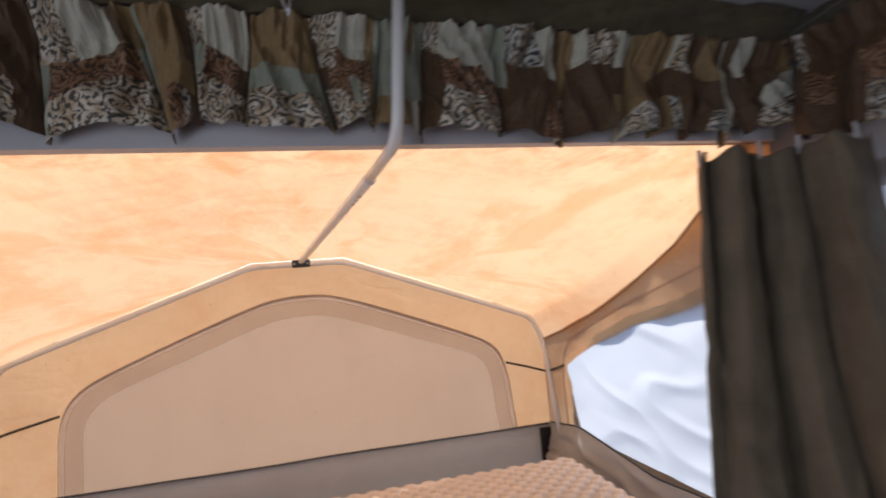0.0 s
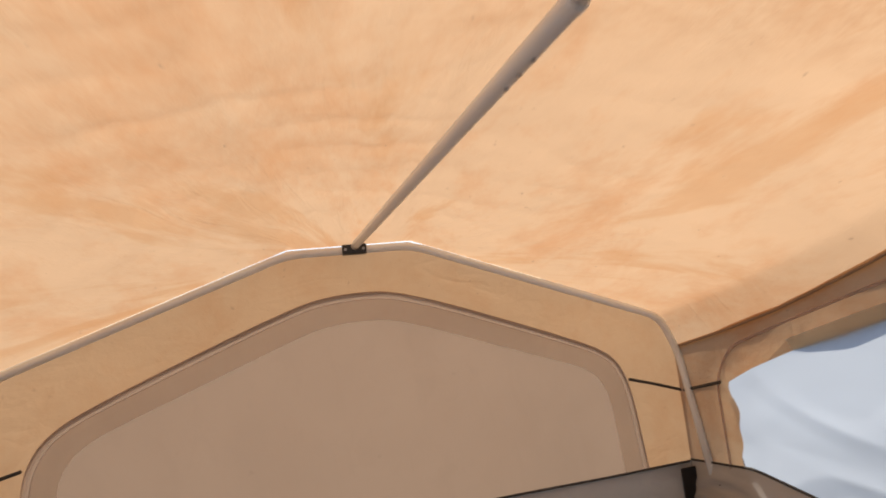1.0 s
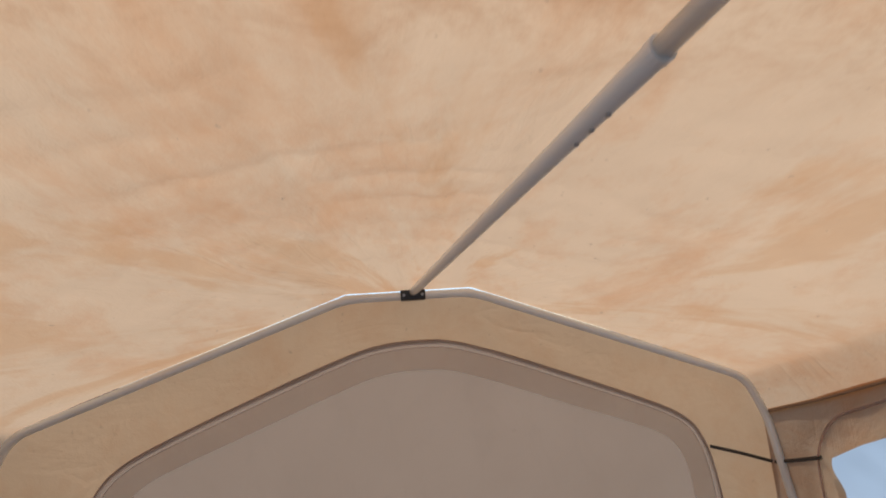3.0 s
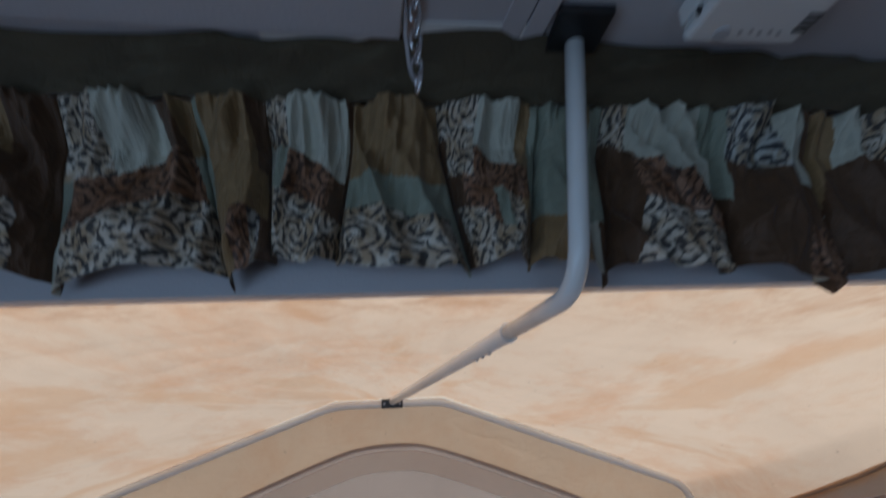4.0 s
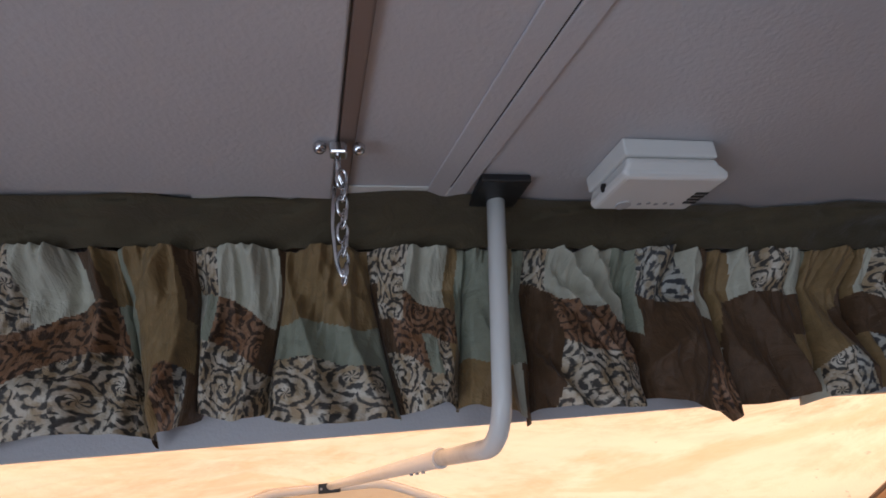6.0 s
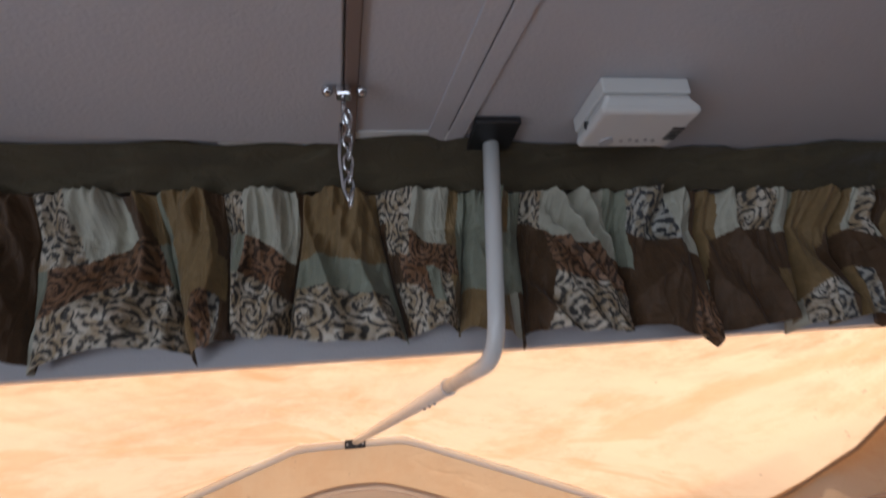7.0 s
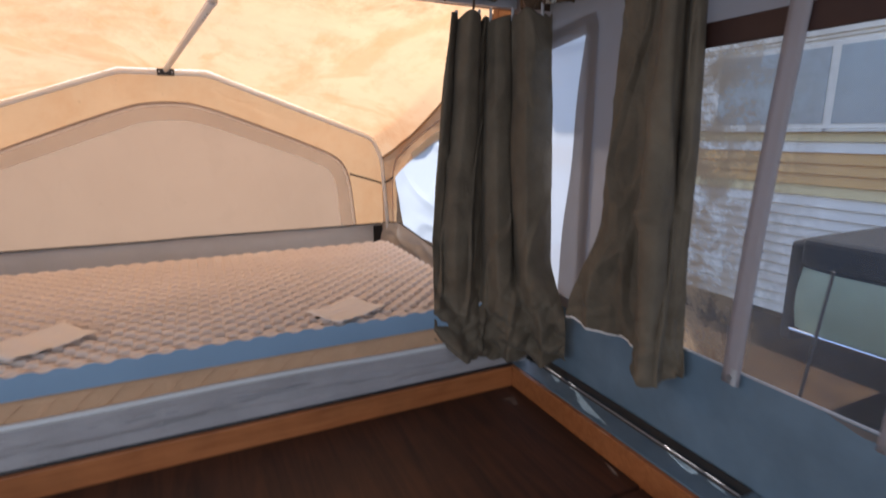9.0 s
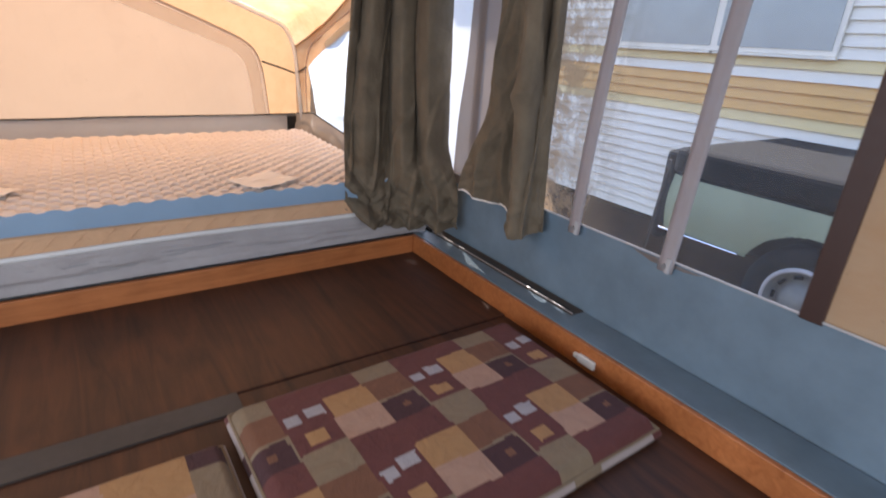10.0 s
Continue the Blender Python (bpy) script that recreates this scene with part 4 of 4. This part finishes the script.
        f = min(0.999, max(0.0, f + 0.05 * math.sin(5 * v + i)))
        return CODES.index(row[int(f * len(row))])

    def flat(u, v):
        i, f = split(u)
        return lerp(pleats[i][0], pleats[i + 1][0], f) * 1.5, v * height * 1.05 + seed

    return sheet(pt, n * per, down, slot=pick, uv=flat)


def header_strip(length, place, seed):
    def f(u, v):
        s = u * length
        return place(s, v, 0.014 * noise.noise(Vector((s * 11 + 3 * v, v * 2.5, seed))) * math.sin(math.pi * min(1, v + 0.1)) + 0.003 * math.sin(s * 60) * v
                     + 0.012 * max(0, 0.13 - abs(noise.noise(Vector((s * 6 + 1.5 * v, v * 1.2 - s * 2, seed + 3))))) / 0.13)
    return sheet(f, int(length / 0.008), 10)


def front_place(s, out, h):
    return Vector((s, 1.168 - out + 0.03 * h, 2.05 - 0.014 * s - h))


def front_head(s, v, w):
    top = 2.087
    return Vector((-1.09 + s, lerp(1.098 + 0.03 * (s - 1.09) * 0.5 + 0.008 * math.sin(9 * s) + 0.004 * math.sin(23 * s + 1) + w, 1.163 + w, v), lerp(top, 2.052 - 0.014 * (s - 1.09), v ** 1.3)))


t = thing("valance", "gathered patchwork valance hanging from a dark olive header", "valance")
part("header", header_strip(2.17, front_head, 1), M_GREEN, t, "dark olive cloth header", fix=False)
part("ruffle", ruffle(random_pleats(-1.08, -0.42, 4) + PLEATS, 0.189, front_place, 7, per=84, down=96), list(CLOTHS.values()), t, "brown, cream and sage printed ruffle", fix=False)

t = thing("valance", "gathered patchwork valance along the window wall, cloths darkened for shade", "valance")
part("header", header_strip(3.4, lambda s, v, w: Vector((lerp(1.085, 1.03, v) + w, 1.15 - s, lerp(2.086, 2.02, v))), 2), M_GREEN, t, "dark olive cloth header", fix=False)
# mostly dark brown cloths, so that this valance looks shaded
part("ruffle", ruffle(random_pleats(0.0, 3.4, 9, (("bbbb", "tbbb", "bkbb", "bdbb"), ("bbbb", "bbdb"), ("bbbb", "dbbb", "bbkb"))) + [(3.4, 3.4, "", 1, 1)], 0.205, lambda s, out, h: Vector((1.03 - out, 1.14 - s, 2.02 - h)), 11), list(CLOTHS.values()), t, "brown, cream and sage printed ruffle", fix=False)


# ---- curtains ----
def curtain(label, top, mid, bot, ztop, hem, ridges, depth, seed, crumple=0.0, spread=0.7, run=0.2, pale=0.0, loose=0.3):
    """A hanging curtain from a line at the top to a line at the bottom (both in plan). ridges: (where, width, height) of its folds;
    hem: its lower edge, (where, z); pale: the share of the hem that has a pale turned-up edge."""
    tp, mp, bp = [[Vector((*p, 0)) for p in line] for line in (top, mid, bot)]

    def plan(pts, u):
        k = u * (len(pts) - 1)
        i = min(int(k), len(pts) - 2)
        return pts[i].lerp(pts[i + 1], k - i)

    def at(u, v):
        if v < spread:
            return plan(tp, u).lerp(plan(mp, u), v / spread)
        k = min(1, (v - spread) / run)
        return plan(mp, u).lerp(plan(bp, u), k * k * (3 - 2 * k))

    def f(u, v):
        p, q, r = at(u, v), at(min(1, u + 0.03), v), at(max(0, u - 0.03), v)
        d = (q - r).normalized()
        nrm = Vector((d.y, -d.x, 0))
        o = side = 0.0
        slack = max(0.0, min(1.0, (v - 0.68) / 0.22))
        keep = 1 - loose * slack * slack * (3 - 2 * slack)
        for k, (c, w, a) in enumerate(ridges):
            c = c + 0.05 * math.sin(2.6 * v + 2.1 * k + seed) * v + 0.02 * noise.noise(Vector((v * 4, k, seed)))
            e = (u - c) / (w * (0.8 + 0.5 * v))
            o += keep * a * depth * (0.7 + 0.3 * math.sin(3 * v + 1.7 * k + seed)) * (math.exp(-abs(e) ** 1.35) - 0.45 * math.exp(-(abs(e) - 1.7) ** 2 * 2.5))
            side += 0.4 * keep * a * depth * e * math.exp(-e * e)
        o += 0.006 * fbm((u * 4, v * 2.5, seed), 2.0) - depth * 0.3
        # sharp slack creases across the folds
        o += 0.014 * max(0, 0.16 - abs(noise.noise(Vector((u * 3.1 + v * 1.9, v * 2.6 - u * 1.6, seed + 5))))) / 0.16
        o += 0.004 * max(0, 0.14 - abs(noise.noise(Vector((u * 4 - v * 2, v * 5 + u * 2, seed + 9))))) / 0.14
        low = max(0, v - 0.74)
        o += crumple * low * (1.5 * abs(noise.noise(Vector((u * 2.2 + v * 2, v * 12 - u * 3, seed)))) + 0.7 * abs(noise.noise(Vector((u * 5 - v * 4, v * 25 + u * 6, seed)))) - 0.45)
        top_z = ztop + 0.006 * math.sin(31 * u + seed) + 0.004 * math.sin(70 * u)
        z = lerp(top_z, along(hem, u) + 0.008 * noise.noise(Vector((u * 9, 1, seed))), v)
        return Vector((p.x, p.y, z)) + nrm * o + d * side

    t = thing("curtain", label, "curtain", "curtains by the window wall")
    body = part("cloth", sheet(f, 220, 170), M_CURTAIN, t, fix=False)
    m = body.modifiers.new("thickness", "SOLIDIFY")
    m.thickness = 0.002
    part("hem", tube([f(u, 0.998) for u in np.linspace(pale, 1, 60)], 0.003, 6), M_CURTAIN, t)
    if pale:
        part("hem", tube([f(u, 0.998) for u in np.linspace(0, pale, 40)], 0.0035, 6), M_PAPER, t, "pale turned-up hem")
    for k in range(5):
        p = f((k + 0.5) / 5, 0.0)
        part("glider", box((p.x - 0.004, p.y - 0.003, p.z - 0.006), (p.x + 0.004, p.y + 0.003, p.z + 0.03), 0.002), M_PALE, t, "white curtain glider")


curtain("grey-brown cloth curtain hanging in the bunk's corner", [(0.805, 1.165), (0.93, 1.12), (1.025, 1.005)], [(0.735, 1.14), (0.9, 1.06), (1.02, 0.965)], [(0.685, 1.02), (0.85, 0.975), (1.0, 0.84)],
        1.795, [(0, 0.9), (0.25, 0.845), (0.5, 0.825), (1, 0.84)], [(0.0, 0.06, 0.7), (0.21, 0.085, 1.3), (0.53, 0.075, 1.6), (0.82, 0.14, 1.1)], 0.07, 1.2, 0.3, loose=0.85)
curtain("grey-brown cloth curtain bunched beside the clear window", [(1.02, 0.71), (1.034, 0.63), (0.99, 0.555), (1.03, 0.51)], [(1.01, 0.73), (1.036, 0.63), (0.975, 0.54), (1.03, 0.49)], [(0.98, 0.815), (1.038, 0.64), (0.965, 0.525), (1.03, 0.475)],
        1.83, [(0, 0.99), (0.4, 0.972), (0.52, 0.955), (0.6, 0.925), (1, 0.955)], [(0.1, 0.1, 0.8), (0.66, 0.1, 1.3), (0.93, 0.05, 0.8)], 0.03, 4.1, 0.06, 0.66, 0.34, 0.42)


# ---- bunk bed ----
MX0, MX1, MY0, MY1 = -0.96, 0.89, 1.035, 2.02


def mattress_part(z0, z1, mat, parent, name, r=0.012, inset=0.0, label=""):
    return part(name, box((MX0 + inset, MY0 + inset, z0), (MX1 - inset, MY1 - inset, z1), r, 3), mat, parent, label)


t = thing("mattress", "thin tan quilted mattress on the bunk", "mattress")
mattress_part(0.866, 0.93, M_TICK, t, "body", 0.014)
for k in range(30):
    x = MX0 + 0.03 + k * 0.062
    part("quilt_stitch", tube([(x, MY0 - 0.001, 0.874), (x + 0.022, MY0 - 0.0025, 0.9), (x + 0.05, MY0 - 0.001, 0.925)], 0.0009, 5), M_TICK, t)
part("piping", tube([(x, MY0 - 0.008, 0.879 + 0.003 * math.sin(7 * x)) for x in np.linspace(MX0, MX1, 50)], 0.0075, 8), M_WHITE, t, "white piping")

PITCH = 0.058


def foam_top(u, v):
    x, y = lerp(MX0 + 0.004, MX1 - 0.004, u), lerp(MY0 - 0.004, MY1, v)
    a, b = 2 * math.pi * x / PITCH, 2 * math.pi * y / PITCH
    w = 0.5 + 0.5 * math.sin(a) * math.sin(b)
    rim = max(0.0, min(y - MY0, MY1 - y, MX1 - x))
    hollow = max(0.0, min(1.0, (0.66 - w) / 0.6))
    hollow = hollow * hollow * (3 - 2 * hollow) * (0.15 + 0.85 * min(1, rim / 0.05))
    edge = 0.004 * noise.noise(Vector((x * 3, y * 3, 0)))
    return Vector((x, y, 0.988 + 0.002 * w - 0.026 * hollow + edge))


t = thing("egg_crate_topper", "cream egg-crate foam topper with a pale blue base", "foam topper")
part("foam_surface", sheet(foam_top, 360, 190), M_FOAM, t, fix=False)


def foam_edge(u, v):
    x = lerp(MX0 + 0.004, MX1 - 0.004, u)
    p = foam_top(u, 0)
    return Vector((x, MY0 - 0.004 - 0.002 * math.sin(math.pi * v), lerp(0.932, p.z, v)))


def foam_side(u, v):
    p = foam_top(1, u)
    return Vector((MX1 - 0.004 + 0.002 * math.sin(math.pi * v), p.y, lerp(0.932, p.z, v)))


part("base_edge", sheet(foam_edge, 360, 4), M_FOAMBLUE, t, "pale blue foam edge", fix=False)
part("base_edge", sheet(foam_side, 190, 4), M_FOAMBLUE, t, "pale blue foam edge", fix=False)
part("base", box((MX0 + 0.006, MY0 + 0.002, 0.931), (MX1 - 0.008, MY1, 0.964)), M_FOAMBLUE, t, "pale blue foam base")


def paper(x, y, w, h, turn, seed):
    def f(u, v):
        a, b = (u - 0.5) * w, (v - 0.5) * h
        c, s = math.cos(radians(turn)), math.sin(radians(turn))
        px, py = x + c * a - s * b, y + s * a + c * b
        return Vector((px, py, 0.9945 + 0.007 * abs(noise.noise(Vector((u * 4, v * 4, seed)))) + 0.006 * (abs(u - 0.5) * abs(v - 0.5) * 4)))
    return sheet(f, 20, 16)


for k, (x, y, w, h, turn) in enumerate([(-0.26, 1.21, 0.19, 0.15, 38), (0.46, 1.115, 0.17, 0.135, 28)]):
    ob = tagged(part("paper_sheet", paper(x, y, w, h, turn, k), M_PAPER, fix=False), "creased white paper sheet lying on the foam", "paper", "papers on the bed")
    ob.modifiers.new("thickness", "SOLIDIFY").thickness = 0.001


# cloth skirt hanging from the bunk's front edge to the box rim
def skirt_cloth(u, v):
    x = lerp(-0.97, 0.985, u)
    wr = 0.012 * fbm((x * 2 + v * 2, v * 3 - x * 3, 3), 2.5) + 0.012 * max(0, 0.16 - abs(noise.noise(Vector((x * 1.6 + v * 1.4, v * 2.2, 4))))) / 0.16
    right = max(0, (x - 0.35) / 0.6)
    return Vector((x, lerp(1.028, 1.004, v) + wr * math.sin(math.pi * v) - 0.012 * right * math.sin(math.pi * v), lerp(0.876, 0.79, v)))


t = thing("bunk_skirt", "grey cloth skirt hanging from the bunk's front edge", "skirt")
part("cloth", sheet(skirt_cloth, 140, 14), M_SKIRTCLOTH, t, fix=False)
part("rubber_edge", tube([(x, 1.003, 0.7885) for x in np.linspace(-0.935, 0.935, 20)], 0.0035, 8), M_BLACK, t, "black rubber edge")

# ---- box rim along the window wall ----
t = thing("sliding_rail", "dull aluminium rail on the box rim", "rail")
part("channel", box((1.0, 0.3, RIM + 0.0022), (1.045, 1.06, RIM + 0.006), 0.002), M_EDGE, t)
part("slot", box((1.012, 0.31, RIM + 0.0062), (1.02, 1.055, RIM + 0.0068)), M_BLACK, t, "dark slot")
part("lip", tube([(1.004, y, RIM + 0.008) for y in np.linspace(0.3, 0.98, 6)], 0.0024, 8), M_ALU, t, "bright rail lip")
part("end_cap", box((0.998, 0.985, RIM - 0.002), (1.04, 1.035, RIM + 0.012), 0.003), M_TYRE, t, "black end cap")
tagged(part("rim_cap", box((XI + 0.002, BACK + 0.1, RIM - 0.003), (1.047, 1.06, RIM + 0.002), 0.001), M_BLUEVINYL), "blue-grey capping on the box rim", "rim cap", kind="structure")
t = thing("latch", "small white plastic latch on the orange edging", "latch")
part("body", box((XI - 0.024, 0.145, 0.738), (XI - 0.0125, 0.195, 0.76), 0.004), M_WHITE, t)
part("tongue", box((XI - 0.022, 0.197, 0.742), (XI - 0.0125, 0.21, 0.755), 0.003), M_WHITE, t)


# ---- straps of the clear window ----
def strap(y, tilt):
    t = thing("window_strap", "grey webbing strap snapped below the clear window", "strap", "window straps")

    def f(u, v):
        z = lerp(0.985, LIP - 0.01, v)
        return Vector((XW - 0.016 - 0.006 * math.sin(math.pi * v) + 0.003 * math.sin(5 * v + y * 9), y + (u - 0.5) * 0.037 + tilt * v, z))
    ob = part("webbing", sheet(f, 3, 40), M_STRAP, t, fix=False)
    ob.modifiers.new("thickness", "SOLIDIFY").thickness = 0.002
    part("snap", tube([(XW - 0.024, y, 0.999), (XW - 0.017, y, 0.999)], 0.006, 12), M_ALU, t, "metal snap")
    part("folded_end", box((XW - 0.022, y - 0.014, 0.984), (XW - 0.016, y - 0.002, 1.02), 0.002), M_PALE, t, "turned-up strap end")


strap(0.375, -0.05)
strap(0.105, -0.05)

# ---- cushions ----
PATCH = [C_MAROON, C_DARK, C_GOLD, C_BEIGE, C_TAUPE, C_GREY, C_BROWN, C_SIDE]


# one repeat of the cloth, from the back edge forwards; each further repeat steps one square to the side
REPEAT = (("taupe", "maroon", "maroon"), ("brown", "pair", "gold"), ("dark", "small", "pink"))


def cushion(label, w, d, h, seed, plain_cloth=False, at=(0, 0, 0), turn=(0, 0, 0)):
    """A foam seat cushion in squared patchwork cloth."""
    wide, deep = (0.0875, 0.066) if not plain_cloth else (0.15, 0.11)

    def place(u, v):
        a, b = (u - 0.5) * 2, (v - 0.5) * 2
        ex, ey = max(0, abs(a) - 0.93) / 0.07, max(0, abs(b) - 0.9) / 0.1
        drop = min(1.0, (ex ** 2.4 + ey ** 2.4))
        bow_up = 0.008 * (1 - a * a) * (1 - b * b) + 0.003 * noise.noise(Vector((u * 7, v * 6, seed)))
        return Vector((a * w / 2, b * d / 2, h - 0.02 * drop + bow_up))

    def pick(u, v):
        wave = 0.0025 * math.sin(u * 19 + v * 7)
        x, y = (u * w + 0.02 + wave) / wide, ((1 - v) * d + wave) / deep
        i, j = int(x), int(y)
        fx, fy = x - i, y - j
        if plain_cloth:
            border = u * w > w - 0.062
            return 1 if border and (1 - v) * d < 0.055 else 4 if border else 3 if (i + j) % 2 else 2
        what = REPEAT[j % 3][(i - j // 3) % 3]
        if what == "taupe":
            return 4
        if what == "gold":
            return 2
        if what == "pink":
            return 3
        if what == "brown":
            return 6
        if what == "pair":
            return 5 if (0.1 < fx < 0.42 and 0.4 < fy < 0.8) or (0.52 < fx < 0.92 and 0.22 < fy < 0.68) else 0
        if what == "small":
            return 2 if 0.3 < fx < 0.72 and 0.25 < fy < 0.72 else 4 if fy > 0.88 else 0
        if what == "dark":
            return 4 if fy < 0.08 or fx > 0.94 else 6 if 0.42 < fx < 0.6 and 0.4 < fy < 0.62 else 1
        return 0

    t = thing("seat_cushion", label, "cushion", "loose seat cushions", at=at, turn=turn)
    part("cover", sheet(place, int(w / 0.004), int(d / 0.004), slot=pick), PATCH, t, "squared maroon, tan and beige patchwork", fix=False)

    def side(u, v):
        k = u * 4
        e, s = int(min(k, 3.999)), k - int(min(k, 3.999))
        p = [(s, 0), (1, s), (1 - s, 1), (0, 1 - s)][e]
        q = place(*p)
        bulge = 0.008 * math.sin(math.pi * v)
        ox = (q.x / (w / 2)) ** 9 * bulge
        oy = (q.y / (d / 2)) ** 9 * bulge
        return Vector((q.x + ox, q.y + oy, lerp(0.002, q.z, v)))
    part("side", sheet(side, 240, 6, slot=lambda u, v: 7 if plain_cloth or int(u * 37) % 3 else (0, 1, 4)[int(u * 37) % 9 // 3]), PATCH, t, fix=False)
    part("welt", tube([side(k / 120, 0.96) for k in range(121)], 0.003, 6), C_TAUPE, t, "tan piped welt")
    return t


cushion("maroon and tan patchwork seat cushion lying on the bed board", 0.69, 0.45, 0.05, 3, at=(0.515, 0.152, PLAT - 0.001), turn=(0, 0, 1.5))
cushion("tan and plum patchwork seat cushion lying on the bed board", 0.46, 0.4, 0.04, 8, True, at=(-0.09, 0.1, PLAT - 0.001), turn=(0, 0, 1))
part("edge_strip", box((-0.92, 0.405, PLAT - 0.001), (0.2, 0.468, PLAT + 0.003)), M_EDGE, bed_board, "worn grey edge strip")


# ---- outside ----
def ground_point(u, v):
    x, y = lerp(-70, 70, u), lerp(-70, 70, v)
    return Vector((x, y, -0.46 + 0.02 * noise.noise(Vector((x * 0.3, y * 0.3, 0)))))


tagged(part("ground", sheet(ground_point, 90, 90), M_GROUND, fix=False), "brown leaf-strewn dirt ground around the camper", "ground", kind="structure")

HX = 5.6
house = thing("mobile_home", "white-sided mobile home with a gold stripe", "mobile home")
part("wall", box((HX + 0.02, -5, -0.4), (HX + 4, 14, 2.75)), M_SIDING, house)
part("roof", box((HX - 0.25, -5.2, 2.75), (HX + 4.2, 14.2, 2.9), 0.02), M_SIDING, house)
part("soffit_trim", box((HX - 0.03, -5, 2.36), (HX + 0.018, 14, 2.5), 0.01), M_SIDING, house)
part("skirting", box((HX + 0.03, -5, -0.5), (HX + 0.1, 14, -0.4)), M_GROUND, house)


def lap(z0, z1):
    bm = bmesh.new()
    vs = [bm.verts.new(c) for c in ((HX + 0.018, -5, z1), (HX + 0.018, 14, z1), (HX - 0.008, 14, z0), (HX - 0.008, -5, z0), (HX + 0.018, -5, z0 + 0.002), (HX + 0.018, 14, z0 + 0.002))]
    bm.faces.new((vs[0], vs[1], vs[2], vs[3]))
    bm.faces.new((vs[3], vs[2], vs[5], vs[4]))
    return bm


z = -0.4
while z < 2.34:
    mat = M_GOLD if 0.95 < z < 1.2 else M_TAN if 1.36 < z < 1.4 or 0.84 < z < 0.88 else M_SIDING
    part("siding_board", lap(z, z + 0.105), mat, house)
    z += 0.105
for y0, y1 in ((1.72, 2.78), (2.86, 4.0), (-1.6, 0.2)):
    w = part("window", box((HX - 0.03, y0 - 0.05, 1.5), (HX - 0.01, y1 + 0.05, 2.3), 0.01), M_SIDING, house, "white-framed window")
    part("pane", box((HX - 0.036, y0, 1.55), (HX - 0.031, y1, 2.25)), M_GLASS, w)
    part("sill", box((HX - 0.06, y0 - 0.06, 1.475), (HX - 0.009, y1 + 0.06, 1.498), 0.004), M_SIDING, w)

# parked pickup in front of the house
CX = 3.8
car = thing("pickup_truck", "pale green pickup with a black bed cover, parked", "pickup truck")


def body_side(u, v):
    y, z = lerp(1.9, -3.4, u), lerp(0.12, 0.56, v)
    bulge = 0.03 * math.sin(math.pi * v) + 0.1 * min(1, (1.9 - y) * 4) ** 0.5 - 0.05
    return Vector((CX + 0.06 - bulge, y, z))


def arch(u, v):
    y, z = lerp(1.9, -3.4, u), lerp(0.12, 0.56, v)
    return any((y - c) ** 2 + (z + 0.06) ** 2 < 0.45 ** 2 for c in (0.75, -2.3))


part("side_panel", sheet(body_side, 420, 44, skip=arch), M_CAR, car, fix=False)
part("inner_body", box((CX + 0.14, -3.4, 0.1), (CX + 1.7, 1.9, 0.56), 0.03), M_BLACK, car)
part("sill_trim", tube([(CX - 0.02, y, 0.13) for y in np.linspace(1.85, 1.2, 8)], 0.012, 8), M_CHROME, car, "bright sill trim")
part("bed_cover", box((CX + 0.02, -1.0, 0.57), (CX + 1.7, 1.88, 0.78), 0.05, 3), M_TYRE, car, "black bed cover")
part("cab", box((CX + 0.1, -3.0, 0.57), (CX + 1.6, -1.05, 1.25), 0.12, 3), M_CAR, car)
part("bumper", box((CX + 0.05, 1.87, 0.0), (CX + 1.7, 1.97, 0.74), 0.04, 3), M_TYRE, car, "black rear bumper and tailgate")


def disc_ring(cx, cy, cz, prof, n=36):
    bm = bmesh.new()
    rings = [[bm.verts.new((cx + o, cy + r * math.cos(a), cz + r * math.sin(a))) for a in [2 * math.pi * k / n for k in range(n)]] for r, o in prof]
    for a, b in zip(rings, rings[1:]):
        for k in range(n):
            bm.faces.new((a[k], a[(k + 1) % n], b[(k + 1) % n], b[k]))
    return bm


for cy in (0.75, -2.3):
    w = part("wheel", disc_ring(CX + 0.02, cy, -0.07, [(0.24, 0.02), (0.3, -0.03), (0.37, -0.02), (0.39, 0.03), (0.39, 0.2), (0.2, 0.22)]), M_TYRE, car, smooth=True)
    part("rim", disc_ring(CX + 0.02, cy, -0.07, [(0.245, 0.0), (0.235, -0.025), (0.215, -0.02), (0.2, 0.03), (0.15, 0.05), (0.11, 0.0), (0.05, -0.03), (0.001, -0.035)]), M_HUB, w, "steel wheel with a pale trim ring", smooth=True)
    for k in range(10):
        a = 2 * math.pi * k / 10
        m = Matrix.Translation((CX + 0.055, cy + 0.175 * math.cos(a), -0.07 + 0.175 * math.sin(a))) @ Matrix.Rotation(a, 4, "X")
        part("vent_slot", box((-0.016, -0.012, -0.028), (0.004, 0.012, 0.028), 0.004, m=m), M_TYRE, w)
    part("trim_ring", disc_ring(CX + 0.015, cy, -0.07, [(0.25, 0.0), (0.242, -0.022), (0.222, -0.022), (0.215, 0.0)]), M_PALE, w, smooth=True)

t = thing("leaning_pole", "thin grey pole leaning outside the window", "pole")
part("shaft", tube([(1.75, 0.78, -0.45), (1.72, 0.62, 0.55), (1.68, 0.55, 1.1)], 0.005, 8), M_EDGE, t)
